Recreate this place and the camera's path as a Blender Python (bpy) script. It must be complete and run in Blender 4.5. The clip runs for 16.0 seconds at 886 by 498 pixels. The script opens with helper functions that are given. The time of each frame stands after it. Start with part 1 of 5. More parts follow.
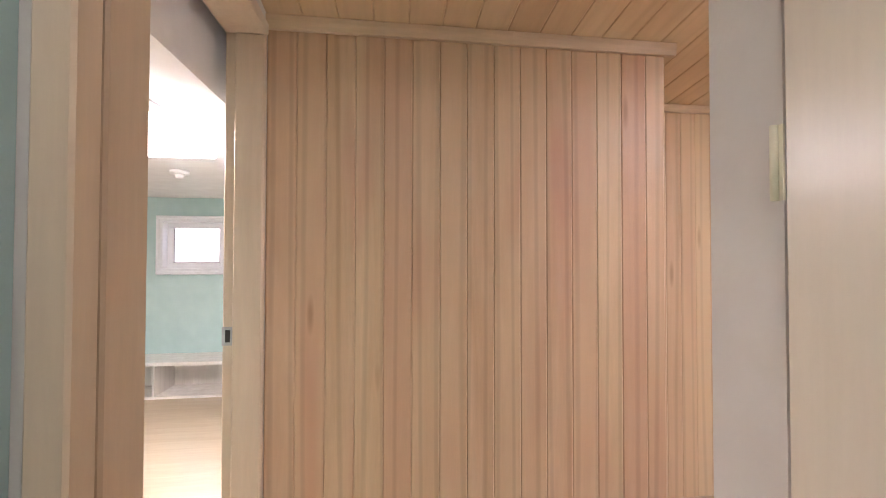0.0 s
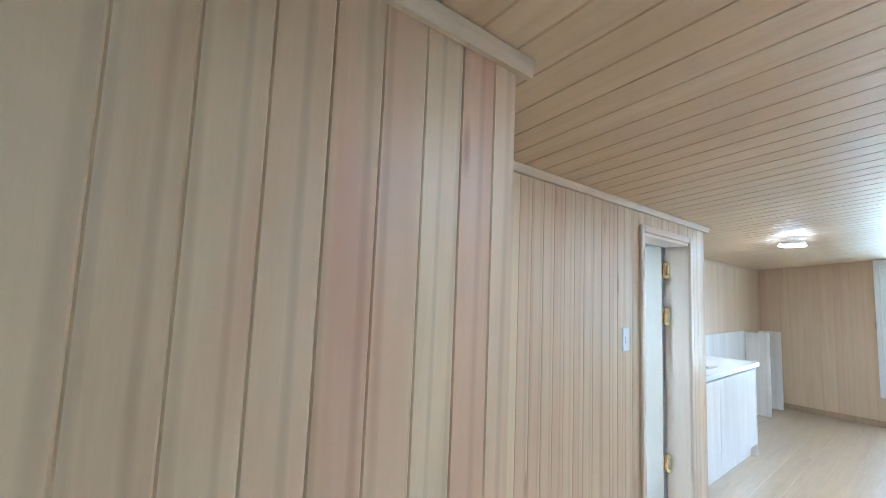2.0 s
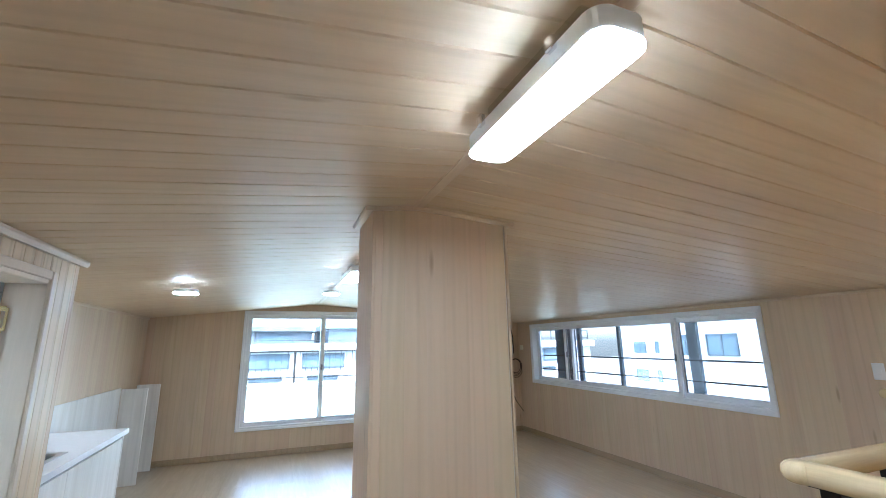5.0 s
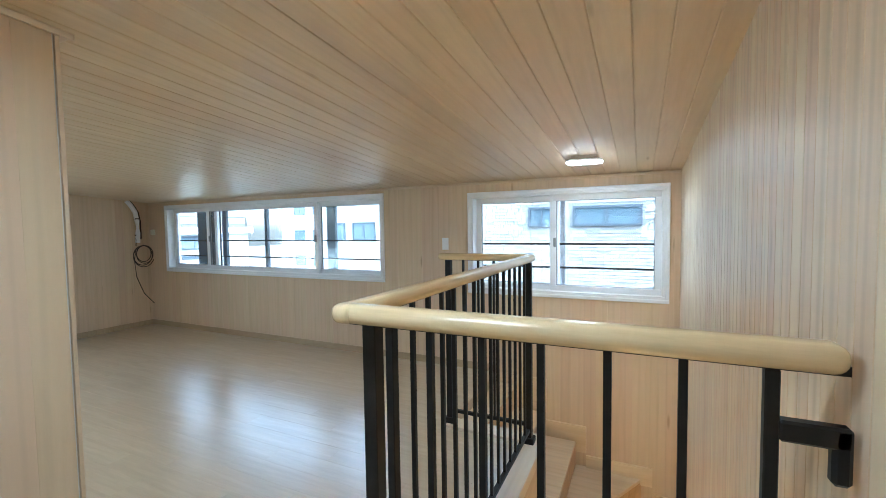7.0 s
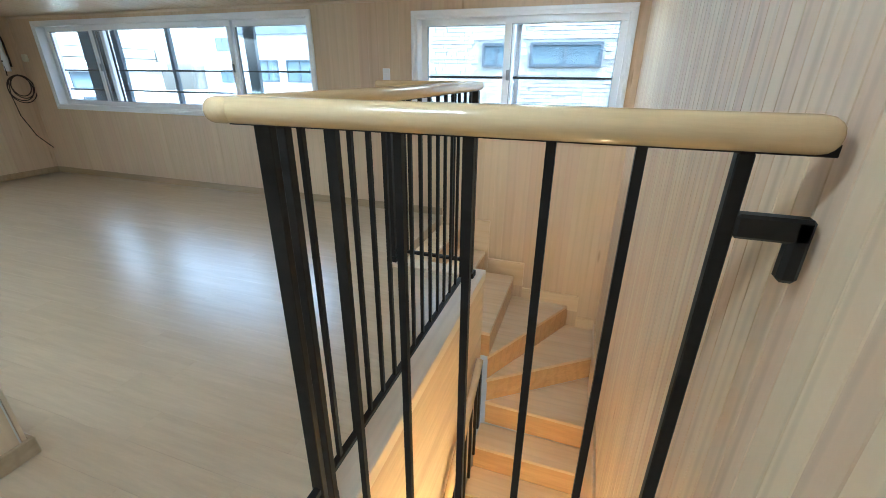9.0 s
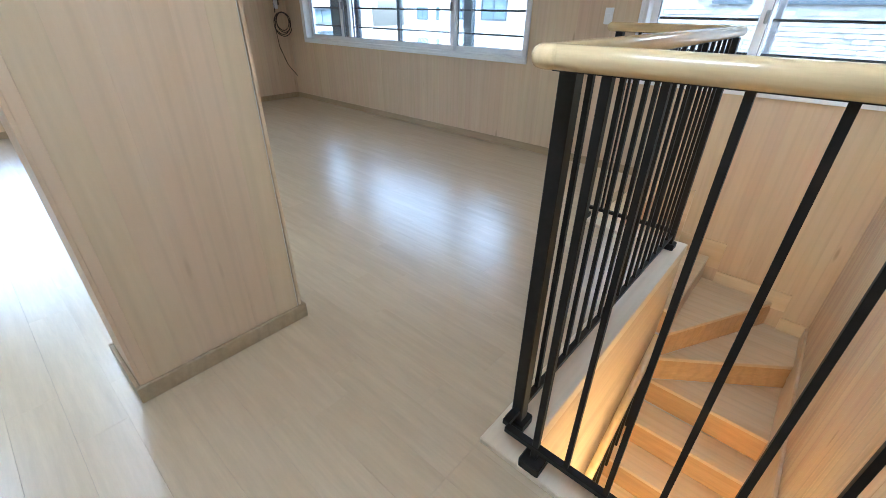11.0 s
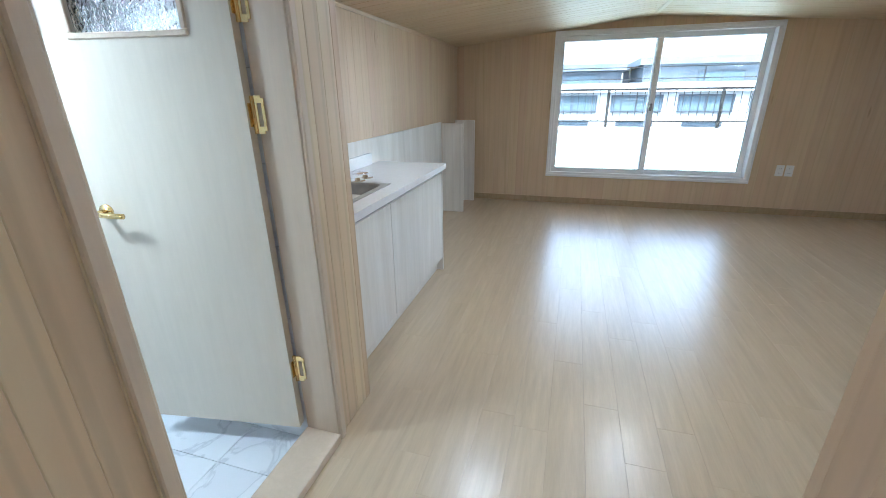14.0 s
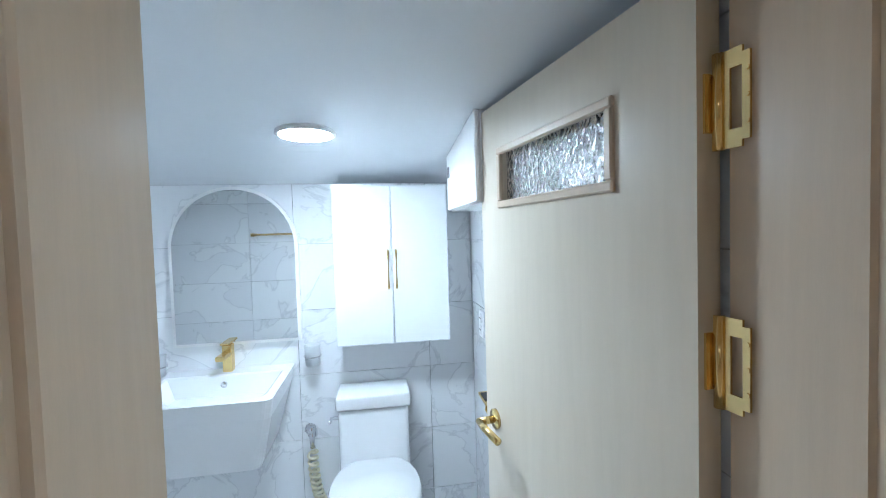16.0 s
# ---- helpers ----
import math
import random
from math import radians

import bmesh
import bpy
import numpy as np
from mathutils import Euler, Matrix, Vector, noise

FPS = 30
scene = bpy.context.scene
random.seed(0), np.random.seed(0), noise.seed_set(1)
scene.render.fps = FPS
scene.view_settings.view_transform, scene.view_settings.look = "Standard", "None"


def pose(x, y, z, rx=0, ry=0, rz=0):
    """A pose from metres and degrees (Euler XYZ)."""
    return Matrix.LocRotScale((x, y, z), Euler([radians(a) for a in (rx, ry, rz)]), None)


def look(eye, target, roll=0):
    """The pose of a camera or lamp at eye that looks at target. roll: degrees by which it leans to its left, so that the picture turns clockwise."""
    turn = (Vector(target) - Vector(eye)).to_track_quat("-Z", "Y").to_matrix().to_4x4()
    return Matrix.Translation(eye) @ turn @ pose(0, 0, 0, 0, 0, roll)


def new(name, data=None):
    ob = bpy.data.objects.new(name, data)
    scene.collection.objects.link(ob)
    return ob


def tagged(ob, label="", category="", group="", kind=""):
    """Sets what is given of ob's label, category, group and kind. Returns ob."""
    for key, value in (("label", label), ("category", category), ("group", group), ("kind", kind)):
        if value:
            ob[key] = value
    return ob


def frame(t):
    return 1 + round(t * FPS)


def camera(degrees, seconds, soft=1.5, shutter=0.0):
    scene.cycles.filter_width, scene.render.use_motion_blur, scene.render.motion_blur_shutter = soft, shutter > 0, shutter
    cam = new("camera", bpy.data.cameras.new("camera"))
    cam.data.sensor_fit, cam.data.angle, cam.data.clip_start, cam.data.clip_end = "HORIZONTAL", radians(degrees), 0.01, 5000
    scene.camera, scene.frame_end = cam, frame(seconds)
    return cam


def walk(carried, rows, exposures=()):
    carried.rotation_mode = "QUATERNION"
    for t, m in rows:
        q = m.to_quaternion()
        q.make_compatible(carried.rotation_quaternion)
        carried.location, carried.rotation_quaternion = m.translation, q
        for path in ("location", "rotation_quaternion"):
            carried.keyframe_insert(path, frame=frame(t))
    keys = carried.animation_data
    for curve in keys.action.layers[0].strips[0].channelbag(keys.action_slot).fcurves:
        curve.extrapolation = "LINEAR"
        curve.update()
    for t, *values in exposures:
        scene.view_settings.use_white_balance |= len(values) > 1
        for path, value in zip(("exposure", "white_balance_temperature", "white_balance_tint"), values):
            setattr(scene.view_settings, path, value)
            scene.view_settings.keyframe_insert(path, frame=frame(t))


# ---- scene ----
cam = camera(93.5, 16.0, soft=0.9)
PATH = [
    (0, (0.592, -2.651, 1.187), (-1.391, -2.395, 1.226), 0.1),
    (0.5, (0.301, -2.698, 1.27), (-1.647, -2.246, 1.297), 0.3),
    (1, (0.112, -2.632, 1.347), (-1.799, -2.044, 1.381), 1.0),
    (1.5, (-0.079, -2.487, 1.372), (-1.85, -1.568, 1.513), 0.6),
    (2, (-0.218, -2.36, 1.424), (-1.751, -1.091, 1.618), 2.3),
    (2.5, (-0.324, -2.275, 1.411), (-1.385, -0.617, 1.766), 0.9),
    (3, (-0.387, -2.187, 1.414), (-0.928, -0.307, 1.829), 0.6),
    (3.2, (-0.389, -2.123, 1.418), (-0.777, -0.206, 1.833), 0.5),
    (5.3, (-0.303, -1.687, 1.493), (0.613, 0.032, 1.944), -1.1),
    (5.5, (-0.281, -1.667, 1.482), (0.784, -0.033, 1.923), -1.2),
    (6, (-0.16, -1.661, 1.458), (1.302, -0.333, 1.773), -1.2),
    (6.5, (-0.098, -1.693, 1.44), (1.59, -0.628, 1.569), -1.2),
    (7, (-0.033, -1.717, 1.405), (1.773, -0.863, 1.304), -0.8),
    (7.5, (0.059, -1.744, 1.364), (1.901, -1.038, 1.03), -0.6),
    (8, (0.138, -1.75, 1.313), (1.968, -1.16, 0.76), -0.4),
    (8.2, (0.15, -1.751, 1.301), (1.966, -1.184, 0.683), -0.5),
    (10.3, (0.035, -1.574, 1.249), (1.577, -0.749, 0.278), 0.9),
    (10.5, (0.009, -1.553, 1.253), (1.492, -0.631, 0.278), 1.1),
    (11, (-0.042, -1.517, 1.283), (1.262, -0.377, 0.283), 0.8),
    (11.5, (-0.116, -1.43, 1.293), (0.961, -0.073, 0.293), 0.3),
    (12, (-0.219, -1.238, 1.329), (0.616, 0.296, 0.354), 0.4),
    (12.5, (-0.307, -1.062, 1.345), (0.325, 0.595, 0.419), 0.1),
    (13, (-0.327, -0.842, 1.348), (0.012, 0.924, 0.472), -0.3),
    (13.5, (-0.346, -0.699, 1.352), (-0.349, 1.126, 0.533), -0.7),
    (14, (-0.494, -0.478, 1.359), (-1.039, 1.313, 0.656), -0.8),
    (14.5, (-0.623, -0.275, 1.382), (-1.596, 1.403, 0.897), -1.4),
    (15, (-0.727, -0.028, 1.426), (-2.237, 1.264, 1.197), -1.3),
    (15.5, (-0.835, 0.122, 1.436), (-2.64, 0.973, 1.301), -1.5),
    (16, (-1.016, 0.267, 1.471), (-2.99, 0.581, 1.395), -1.7),
]
walk(cam, [(t, look(eye, target, roll)) for t, eye, target, roll in PATH],
     [(0, 4.25, 6500, 29), (0.5, 4.4, 5450, 18), (1, 4.32, 5200, 11), (1.5, 4.3, 4750, 4), (2.5, 4.1, 4650, 0), (3.2, 3.85, 4650, 0), (5.5, 3.68, 4850, 2), (7, 3.9, 4850, -5), (8, 3.85, 4850, -6), (10.5, 3.95, 4850, -2), (12, 3.78, 5000, 2), (13.3, 3.32, 5150, 3), (14, 3.35, 5150, 2), (14.7, 3.14, 5300, 4), (16, 2.9, 5400, 4)])

# ---- world, sun and exposure ----
world = bpy.data.worlds.new("sky")
scene.world = world
world.use_nodes = True
_nt = world.node_tree
_sky = _nt.nodes.new("ShaderNodeTexSky")
_sky.sky_type = "NISHITA"
_sky.sun_disc = False
_sky.sun_elevation = radians(68)
_sky.sun_rotation = radians(195)
_sky.dust_density = 4.0
_nt.nodes["Background"].inputs["Strength"].default_value = 0.15
_haze = _nt.nodes.new("ShaderNodeHueSaturation")
_haze.inputs["Saturation"].default_value = 0.5
_nt.links.new(_sky.outputs["Color"], _haze.inputs["Color"])
_nt.links.new(_haze.outputs["Color"], _nt.nodes["Background"].inputs["Color"])
_sun = bpy.data.lights.new("sun", "SUN")
_sun.energy, _sun.angle, _sun.color = 3.2, radians(10), (1.0, 0.96, 0.9)
_sunob = new("sun", _sun)
_sunob.matrix_world = pose(0, 0, 30, 22, 0, -15)

LAMP_POWER = 5.5


# ---- materials ----
def mat(name, color=(0.8, 0.8, 0.8), rough=0.5, metal=0.0, spec=0.5):
    m = bpy.data.materials.new(name)
    m.use_nodes = True
    b = m.node_tree.nodes["Principled BSDF"]
    b.inputs["Base Color"].default_value = (*color, 1)
    b.inputs["Roughness"].default_value = rough
    b.inputs["Metallic"].default_value = metal
    b.inputs["Specular IOR Level"].default_value = spec
    return m


def grained(name, stops, axis="z", size=1.0, rough=0.45, tint=(0.5, 0.3, 0.2), tint_amount=0.25, bump=0.04, island=False, spec=0.4, streak=0.2, knots=True, figure=1.0, pale=0.0, coat=0.0):
    """Wood: streaks along one axis, a tone of its own for each board, faint knots."""
    m = mat(name, rough=rough, spec=spec)
    nt = m.node_tree
    N, L = nt.nodes.new, nt.links.new
    b = nt.nodes["Principled BSDF"]
    tc = N("ShaderNodeTexCoord")
    rnd = N("ShaderNodeNewGeometry") if island else N("ShaderNodeObjectInfo")
    rout = rnd.outputs["Random Per Island"] if island else rnd.outputs["Random"]
    mul = N("ShaderNodeMath"); mul.operation = "MULTIPLY"; mul.inputs[1].default_value = 37.0
    L(rout, mul.inputs[0])
    off = N("ShaderNodeCombineXYZ")
    for i in range(3):
        L(mul.outputs[0], off.inputs[i])
    add = N("ShaderNodeVectorMath"); add.operation = "ADD"
    L(tc.outputs["Object"], add.inputs[0]); L(off.outputs[0], add.inputs[1])
    mp = N("ShaderNodeMapping")
    k = {"x": (0.9, 10, 10), "y": (10, 0.9, 10), "z": (10, 10, 0.9)}[axis]
    mp.inputs["Scale"].default_value = [v * size for v in k]
    L(add.outputs[0], mp.inputs["Vector"])
    n1 = N("ShaderNodeTexNoise"); n1.inputs["Scale"].default_value = 1.0; n1.inputs["Detail"].default_value = 5; n1.inputs["Distortion"].default_value = 1.2
    L(mp.outputs[0], n1.inputs["Vector"])
    n2 = N("ShaderNodeTexNoise"); n2.inputs["Scale"].default_value = 5.0; n2.inputs["Detail"].default_value = 6; n2.inputs["Roughness"].default_value = 0.7
    L(mp.outputs[0], n2.inputs["Vector"])
    ramp = N("ShaderNodeValToRGB")
    ramp.color_ramp.elements[0].position, ramp.color_ramp.elements[1].position = 0.3, 0.72
    ramp.color_ramp.elements[0].color, ramp.color_ramp.elements[1].color = (*stops[0], 1), (*stops[1], 1)
    L(n1.outputs["Fac"], ramp.inputs["Fac"])
    fine = N("ShaderNodeMapRange"); fine.inputs["From Min"].default_value = 0.35; fine.inputs["From Max"].default_value = 0.7
    fine.inputs["To Min"].default_value = 1.0 - streak * 0.5; fine.inputs["To Max"].default_value = 1.0 + streak * 0.25
    L(n2.outputs["Fac"], fine.inputs["Value"])
    mx = N("ShaderNodeMix"); mx.data_type = "RGBA"; mx.blend_type = "MULTIPLY"; mx.inputs[0].default_value = 1.0
    L(ramp.outputs[0], mx.inputs[6]); L(fine.outputs[0], mx.inputs[7])
    tn = N("ShaderNodeMix"); tn.data_type = "RGBA"; tn.blend_type = "MIX"
    tf = N("ShaderNodeMath"); tf.operation = "MULTIPLY"; tf.inputs[1].default_value = tint_amount
    L(rout, tf.inputs[0]); L(tf.outputs[0], tn.inputs[0])
    L(mx.outputs[2], tn.inputs[6]); tn.inputs[7].default_value = (*tint, 1)
    last = tn.outputs[2]
    if pale:
        sp = N("ShaderNodeMath"); sp.operation = "MULTIPLY"; sp.inputs[1].default_value = 13.7
        fr = N("ShaderNodeMath"); fr.operation = "FRACT"
        pm = N("ShaderNodeMath"); pm.operation = "MULTIPLY"; pm.inputs[1].default_value = pale
        L(rout, sp.inputs[0]); L(sp.outputs[0], fr.inputs[0]); L(fr.outputs[0], pm.inputs[0])
        pn = N("ShaderNodeMix"); pn.data_type = "RGBA"
        L(pm.outputs[0], pn.inputs[0]); L(last, pn.inputs[6]); pn.inputs[7].default_value = (0.70, 0.57, 0.36, 1)
        last = pn.outputs[2]
    if figure:
        mb = N("ShaderNodeMapping")
        mb.inputs["Scale"].default_value = [v * size for v in {"x": (0.8, 6, 6), "y": (6, 0.8, 6), "z": (6, 6, 0.8)}[axis]]
        L(add.outputs[0], mb.inputs["Vector"])
        nb = N("ShaderNodeTexNoise"); nb.inputs["Scale"].default_value = 1.0; nb.inputs["Detail"].default_value = 2
        L(mb.outputs[0], nb.inputs["Vector"])
        rb = N("ShaderNodeMapRange"); rb.inputs["From Min"].default_value = 0.52; rb.inputs["From Max"].default_value = 0.72
        rb.inputs["To Min"].default_value = 0.0; rb.inputs["To Max"].default_value = 0.45 * figure
        L(nb.outputs["Fac"], rb.inputs["Value"])
        fb = N("ShaderNodeMix"); fb.data_type = "RGBA"
        L(rb.outputs[0], fb.inputs[0]); L(last, fb.inputs[6]); fb.inputs[7].default_value = (*tint, 1)
        wv = N("ShaderNodeTexWave"); wv.bands_direction = {"x": "Y", "y": "X", "z": "X"}[axis]
        wv.inputs["Scale"].default_value = 0.8; wv.inputs["Distortion"].default_value = 7.0; wv.inputs["Detail"].default_value = 2.0; wv.inputs["Detail Scale"].default_value = 0.7
        mw = N("ShaderNodeMapping")
        mw.inputs["Scale"].default_value = [v * size for v in {"x": (0.35, 6, 6), "y": (6, 0.35, 6), "z": (6, 6, 0.35)}[axis]]
        L(add.outputs[0], mw.inputs["Vector"]); L(mw.outputs[0], wv.inputs["Vector"])
        rw = N("ShaderNodeMapRange"); rw.inputs["From Min"].default_value = 0.75; rw.inputs["From Max"].default_value = 1.0
        rw.inputs["To Min"].default_value = 1.0; rw.inputs["To Max"].default_value = 1.0 - 0.08 * figure
        L(wv.outputs["Fac"], rw.inputs["Value"])
        fw2 = N("ShaderNodeMix"); fw2.data_type = "RGBA"; fw2.blend_type = "MULTIPLY"; fw2.inputs[0].default_value = 1.0
        L(fb.outputs[2], fw2.inputs[6]); L(rw.outputs[0], fw2.inputs[7])
        last = fw2.outputs[2]
    if knots:
        mk = N("ShaderNodeMapping")
        mk.inputs["Scale"].default_value = [v * size for v in {"x": (0.9, 5, 5), "y": (5, 0.9, 5), "z": (5, 5, 0.9)}[axis]]
        L(add.outputs[0], mk.inputs["Vector"])
        vo = N("ShaderNodeTexVoronoi"); vo.inputs["Scale"].default_value = 1.3
        L(mk.outputs[0], vo.inputs["Vector"])
        kr = N("ShaderNodeMapRange"); kr.inputs["From Min"].default_value = 0.03; kr.inputs["From Max"].default_value = 0.09
        kr.inputs["To Min"].default_value = 0.55; kr.inputs["To Max"].default_value = 0.0
        L(vo.outputs["Distance"], kr.inputs["Value"])
        km = N("ShaderNodeMix"); km.data_type = "RGBA"
        L(kr.outputs[0], km.inputs[0]); L(last, km.inputs[6]); km.inputs[7].default_value = (stops[0][0] * 0.5, stops[0][1] * 0.42, stops[0][2] * 0.36, 1)
        last = km.outputs[2]
    L(last, b.inputs["Base Color"])
    if coat:
        b.inputs["Coat Weight"].default_value = coat
        b.inputs["Coat Roughness"].default_value = 0.27
        b.inputs["Coat IOR"].default_value = 1.6
    bp = N("ShaderNodeBump"); bp.inputs["Strength"].default_value = bump; bp.inputs["Distance"].default_value = 0.01
    L(n2.outputs["Fac"], bp.inputs["Height"]); L(bp.outputs[0], b.inputs["Normal"])
    return m


def mottled(name, c1, c2, scale=6.0, rough=0.6, bump=0.05, metal=0.0, spec=0.4):
    m = mat(name, rough=rough, metal=metal, spec=spec)
    nt = m.node_tree
    N, L = nt.nodes.new, nt.links.new
    b = nt.nodes["Principled BSDF"]
    tc = N("ShaderNodeTexCoord")
    n1 = N("ShaderNodeTexNoise"); n1.inputs["Scale"].default_value = scale; n1.inputs["Detail"].default_value = 8
    L(tc.outputs["Object"], n1.inputs["Vector"])
    ramp = N("ShaderNodeValToRGB")
    ramp.color_ramp.elements[0].position, ramp.color_ramp.elements[1].position = 0.35, 0.7
    ramp.color_ramp.elements[0].color, ramp.color_ramp.elements[1].color = (*c1, 1), (*c2, 1)
    L(n1.outputs["Fac"], ramp.inputs["Fac"]); L(ramp.outputs[0], b.inputs["Base Color"])
    n2 = N("ShaderNodeTexNoise"); n2.inputs["Scale"].default_value = scale * 18; n2.inputs["Detail"].default_value = 3
    L(tc.outputs["Object"], n2.inputs["Vector"])
    bp = N("ShaderNodeBump"); bp.inputs["Strength"].default_value = bump; bp.inputs["Distance"].default_value = 0.005
    L(n2.outputs["Fac"], bp.inputs["Height"]); L(bp.outputs[0], b.inputs["Normal"])
    return m


def marble(name):
    m = mat(name, rough=0.12, spec=0.5)
    nt = m.node_tree
    N, L = nt.nodes.new, nt.links.new
    b = nt.nodes["Principled BSDF"]
    tc = N("ShaderNodeTexCoord"); oi = N("ShaderNodeObjectInfo")
    mul = N("ShaderNodeMath"); mul.operation = "MULTIPLY"; mul.inputs[1].default_value = 23.0
    L(oi.outputs["Random"], mul.inputs[0])
    off = N("ShaderNodeCombineXYZ")
    for i in range(3):
        L(mul.outputs[0], off.inputs[i])
    add = N("ShaderNodeVectorMath"); add.operation = "ADD"
    L(tc.outputs["Object"], add.inputs[0]); L(off.outputs[0], add.inputs[1])
    n1 = N("ShaderNodeTexNoise"); n1.inputs["Scale"].default_value = 2.2; n1.inputs["Detail"].default_value = 7; n1.inputs["Distortion"].default_value = 1.8
    L(add.outputs[0], n1.inputs["Vector"])
    r = N("ShaderNodeValToRGB")
    e = r.color_ramp.elements
    e[0].position, e[0].color = 0.0, (0.84, 0.85, 0.86, 1)
    e[1].position, e[1].color = 1.0, (0.8, 0.81, 0.83, 1)
    for p, c in ((0.475, (0.82, 0.83, 0.84, 1)), (0.5, (0.66, 0.67, 0.69, 1)), (0.515, (0.78, 0.79, 0.81, 1))):
        el = e.new(p); el.color = c
    L(n1.outputs["Fac"], r.inputs["Fac"]); L(r.outputs[0], b.inputs["Base Color"])
    return m


def glass_mat(name, rough=0.0, bump=0.0, color=(1, 1, 1)):
    m = mat(name, color, rough=rough)
    nt = m.node_tree
    b = nt.nodes["Principled BSDF"]
    b.inputs["Transmission Weight"].default_value = 1.0
    b.inputs["IOR"].default_value = 1.45
    if bump:
        tc = nt.nodes.new("ShaderNodeTexCoord")
        v = nt.nodes.new("ShaderNodeTexVoronoi"); v.inputs["Scale"].default_value = 105; v.feature = "SMOOTH_F1"
        nt.links.new(tc.outputs["Object"], v.inputs["Vector"])
        bp = nt.nodes.new("ShaderNodeBump"); bp.inputs["Strength"].default_value = bump; bp.inputs["Distance"].default_value = 0.02
        nt.links.new(v.outputs["Distance"], bp.inputs["Height"]); nt.links.new(bp.outputs[0], b.inputs["Normal"])
    return m


def glow(name, color, strength):
    m = mat(name, color)
    b = m.node_tree.nodes["Principled BSDF"]
    b.inputs["Emission Color"].default_value = (*color, 1)
    b.inputs["Emission Strength"].default_value = strength
    return m


PINE = ((0.56, 0.425, 0.265), (0.68, 0.545, 0.37))
M_PLANK = grained("pine_plank", ((0.55, 0.385, 0.225), (0.67, 0.525, 0.35)), tint=(0.54, 0.315, 0.205), tint_amount=0.62, streak=0.2, figure=1.9, pale=0.4)
M_PLANK_PALE = grained("pale_pine_plank", ((0.58, 0.43, 0.26), (0.69, 0.555, 0.375)), tint=(0.58, 0.385, 0.25), tint_amount=0.65, streak=0.14, figure=1.5, pale=0.8)
M_PANEL = grained("pine_panel", ((0.58, 0.44, 0.275), (0.66, 0.525, 0.355)), tint=(0.60, 0.405, 0.29), tint_amount=0.6, streak=0.07, figure=0.6, pale=0.35)
M_PLANK_H = grained("pine_ceiling", ((0.57, 0.43, 0.265), (0.66, 0.525, 0.35)), axis="x", tint=(0.53, 0.355, 0.22), tint_amount=0.5, island=True, streak=0.1, figure=0.5, pale=0.25, rough=0.5)
M_TRIM_X = grained("pine_trim_x", ((0.60, 0.46, 0.30), (0.69, 0.56, 0.40)), axis="x", tint_amount=0.05, knots=False)
M_TRIM_Y = grained("pine_trim_y", ((0.60, 0.46, 0.30), (0.69, 0.56, 0.40)), axis="y", tint_amount=0.05, knots=False)
M_SKIRT = grained("skirting_laminate", ((0.36, 0.27, 0.155), (0.44, 0.335, 0.205)), axis="y", rough=0.35, tint_amount=0.05, knots=False)
M_FLOOR = grained("laminate_floor", ((0.54, 0.42, 0.27), (0.62, 0.495, 0.335)), axis="y", size=0.8, rough=0.36, figure=0.25, tint=(0.5, 0.375, 0.235), tint_amount=0.22, bump=0.012, spec=0.6, knots=False, streak=0.2, coat=1.0)
M_RAIL = grained("varnished_rail", ((0.60, 0.44, 0.22), (0.74, 0.58, 0.33)), axis="x", rough=0.2, tint_amount=0.02, knots=False, spec=0.6)
M_TREAD = grained("stair_tread", ((0.68, 0.52, 0.32), (0.79, 0.65, 0.45)), axis="y", rough=0.3, tint=(0.64, 0.45, 0.25), tint_amount=0.3, knots=False, streak=0.08, figure=0.6)
M_KERB = grained("pale_kerb", ((0.70, 0.59, 0.44), (0.78, 0.68, 0.53)), axis="x", rough=0.35, tint_amount=0.03, knots=False, streak=0.08, figure=0.4)
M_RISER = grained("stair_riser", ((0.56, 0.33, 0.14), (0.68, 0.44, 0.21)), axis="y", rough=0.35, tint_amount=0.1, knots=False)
M_ASH = grained("pale_ash_cabinet", ((0.71, 0.67, 0.61), (0.82, 0.79, 0.745)), axis="z", size=0.75, rough=0.4, tint=(0.6, 0.54, 0.46), tint_amount=0.03, knots=False, streak=0.12, figure=0.8)
M_DOOR = grained("pale_door_film", ((0.68, 0.60, 0.48), (0.71, 0.63, 0.51)), axis="z", size=1.5, rough=0.3, tint_amount=0.0, knots=False, streak=0.05, figure=0.0)
M_JAMB = grained("beige_jamb_film", ((0.62, 0.50, 0.365), (0.66, 0.54, 0.405)), axis="z", size=1.5, rough=0.35, tint_amount=0.0, knots=False, streak=0.08, figure=0.0)
M_WHITE = mottled("white_plastic", (0.80, 0.80, 0.80), (0.84, 0.84, 0.84), 4, 0.35, 0.01)
M_PVC = mottled("white_window_frame", (0.78, 0.78, 0.79), (0.83, 0.83, 0.84), 3, 0.3, 0.01)
M_CERAMIC = mottled("white_ceramic", (0.83, 0.84, 0.85), (0.86, 0.86, 0.87), 2, 0.08, 0.0, spec=0.6)
M_GLOSSWHITE = mottled("white_gloss_cabinet", (0.80, 0.82, 0.84), (0.83, 0.85, 0.87), 2, 0.15, 0.0, spec=0.5)
M_STONE = mottled("white_worktop", (0.80, 0.79, 0.785), (0.835, 0.825, 0.82), 40, 0.25, 0.01)
M_BLACK = mottled("black_steel", (0.006, 0.0055, 0.005), (0.012, 0.011, 0.010), 30, 0.5, 0.04, spec=0.3)
M_BRASS = mat("polished_brass", (0.83, 0.62, 0.27), 0.18, 1.0)
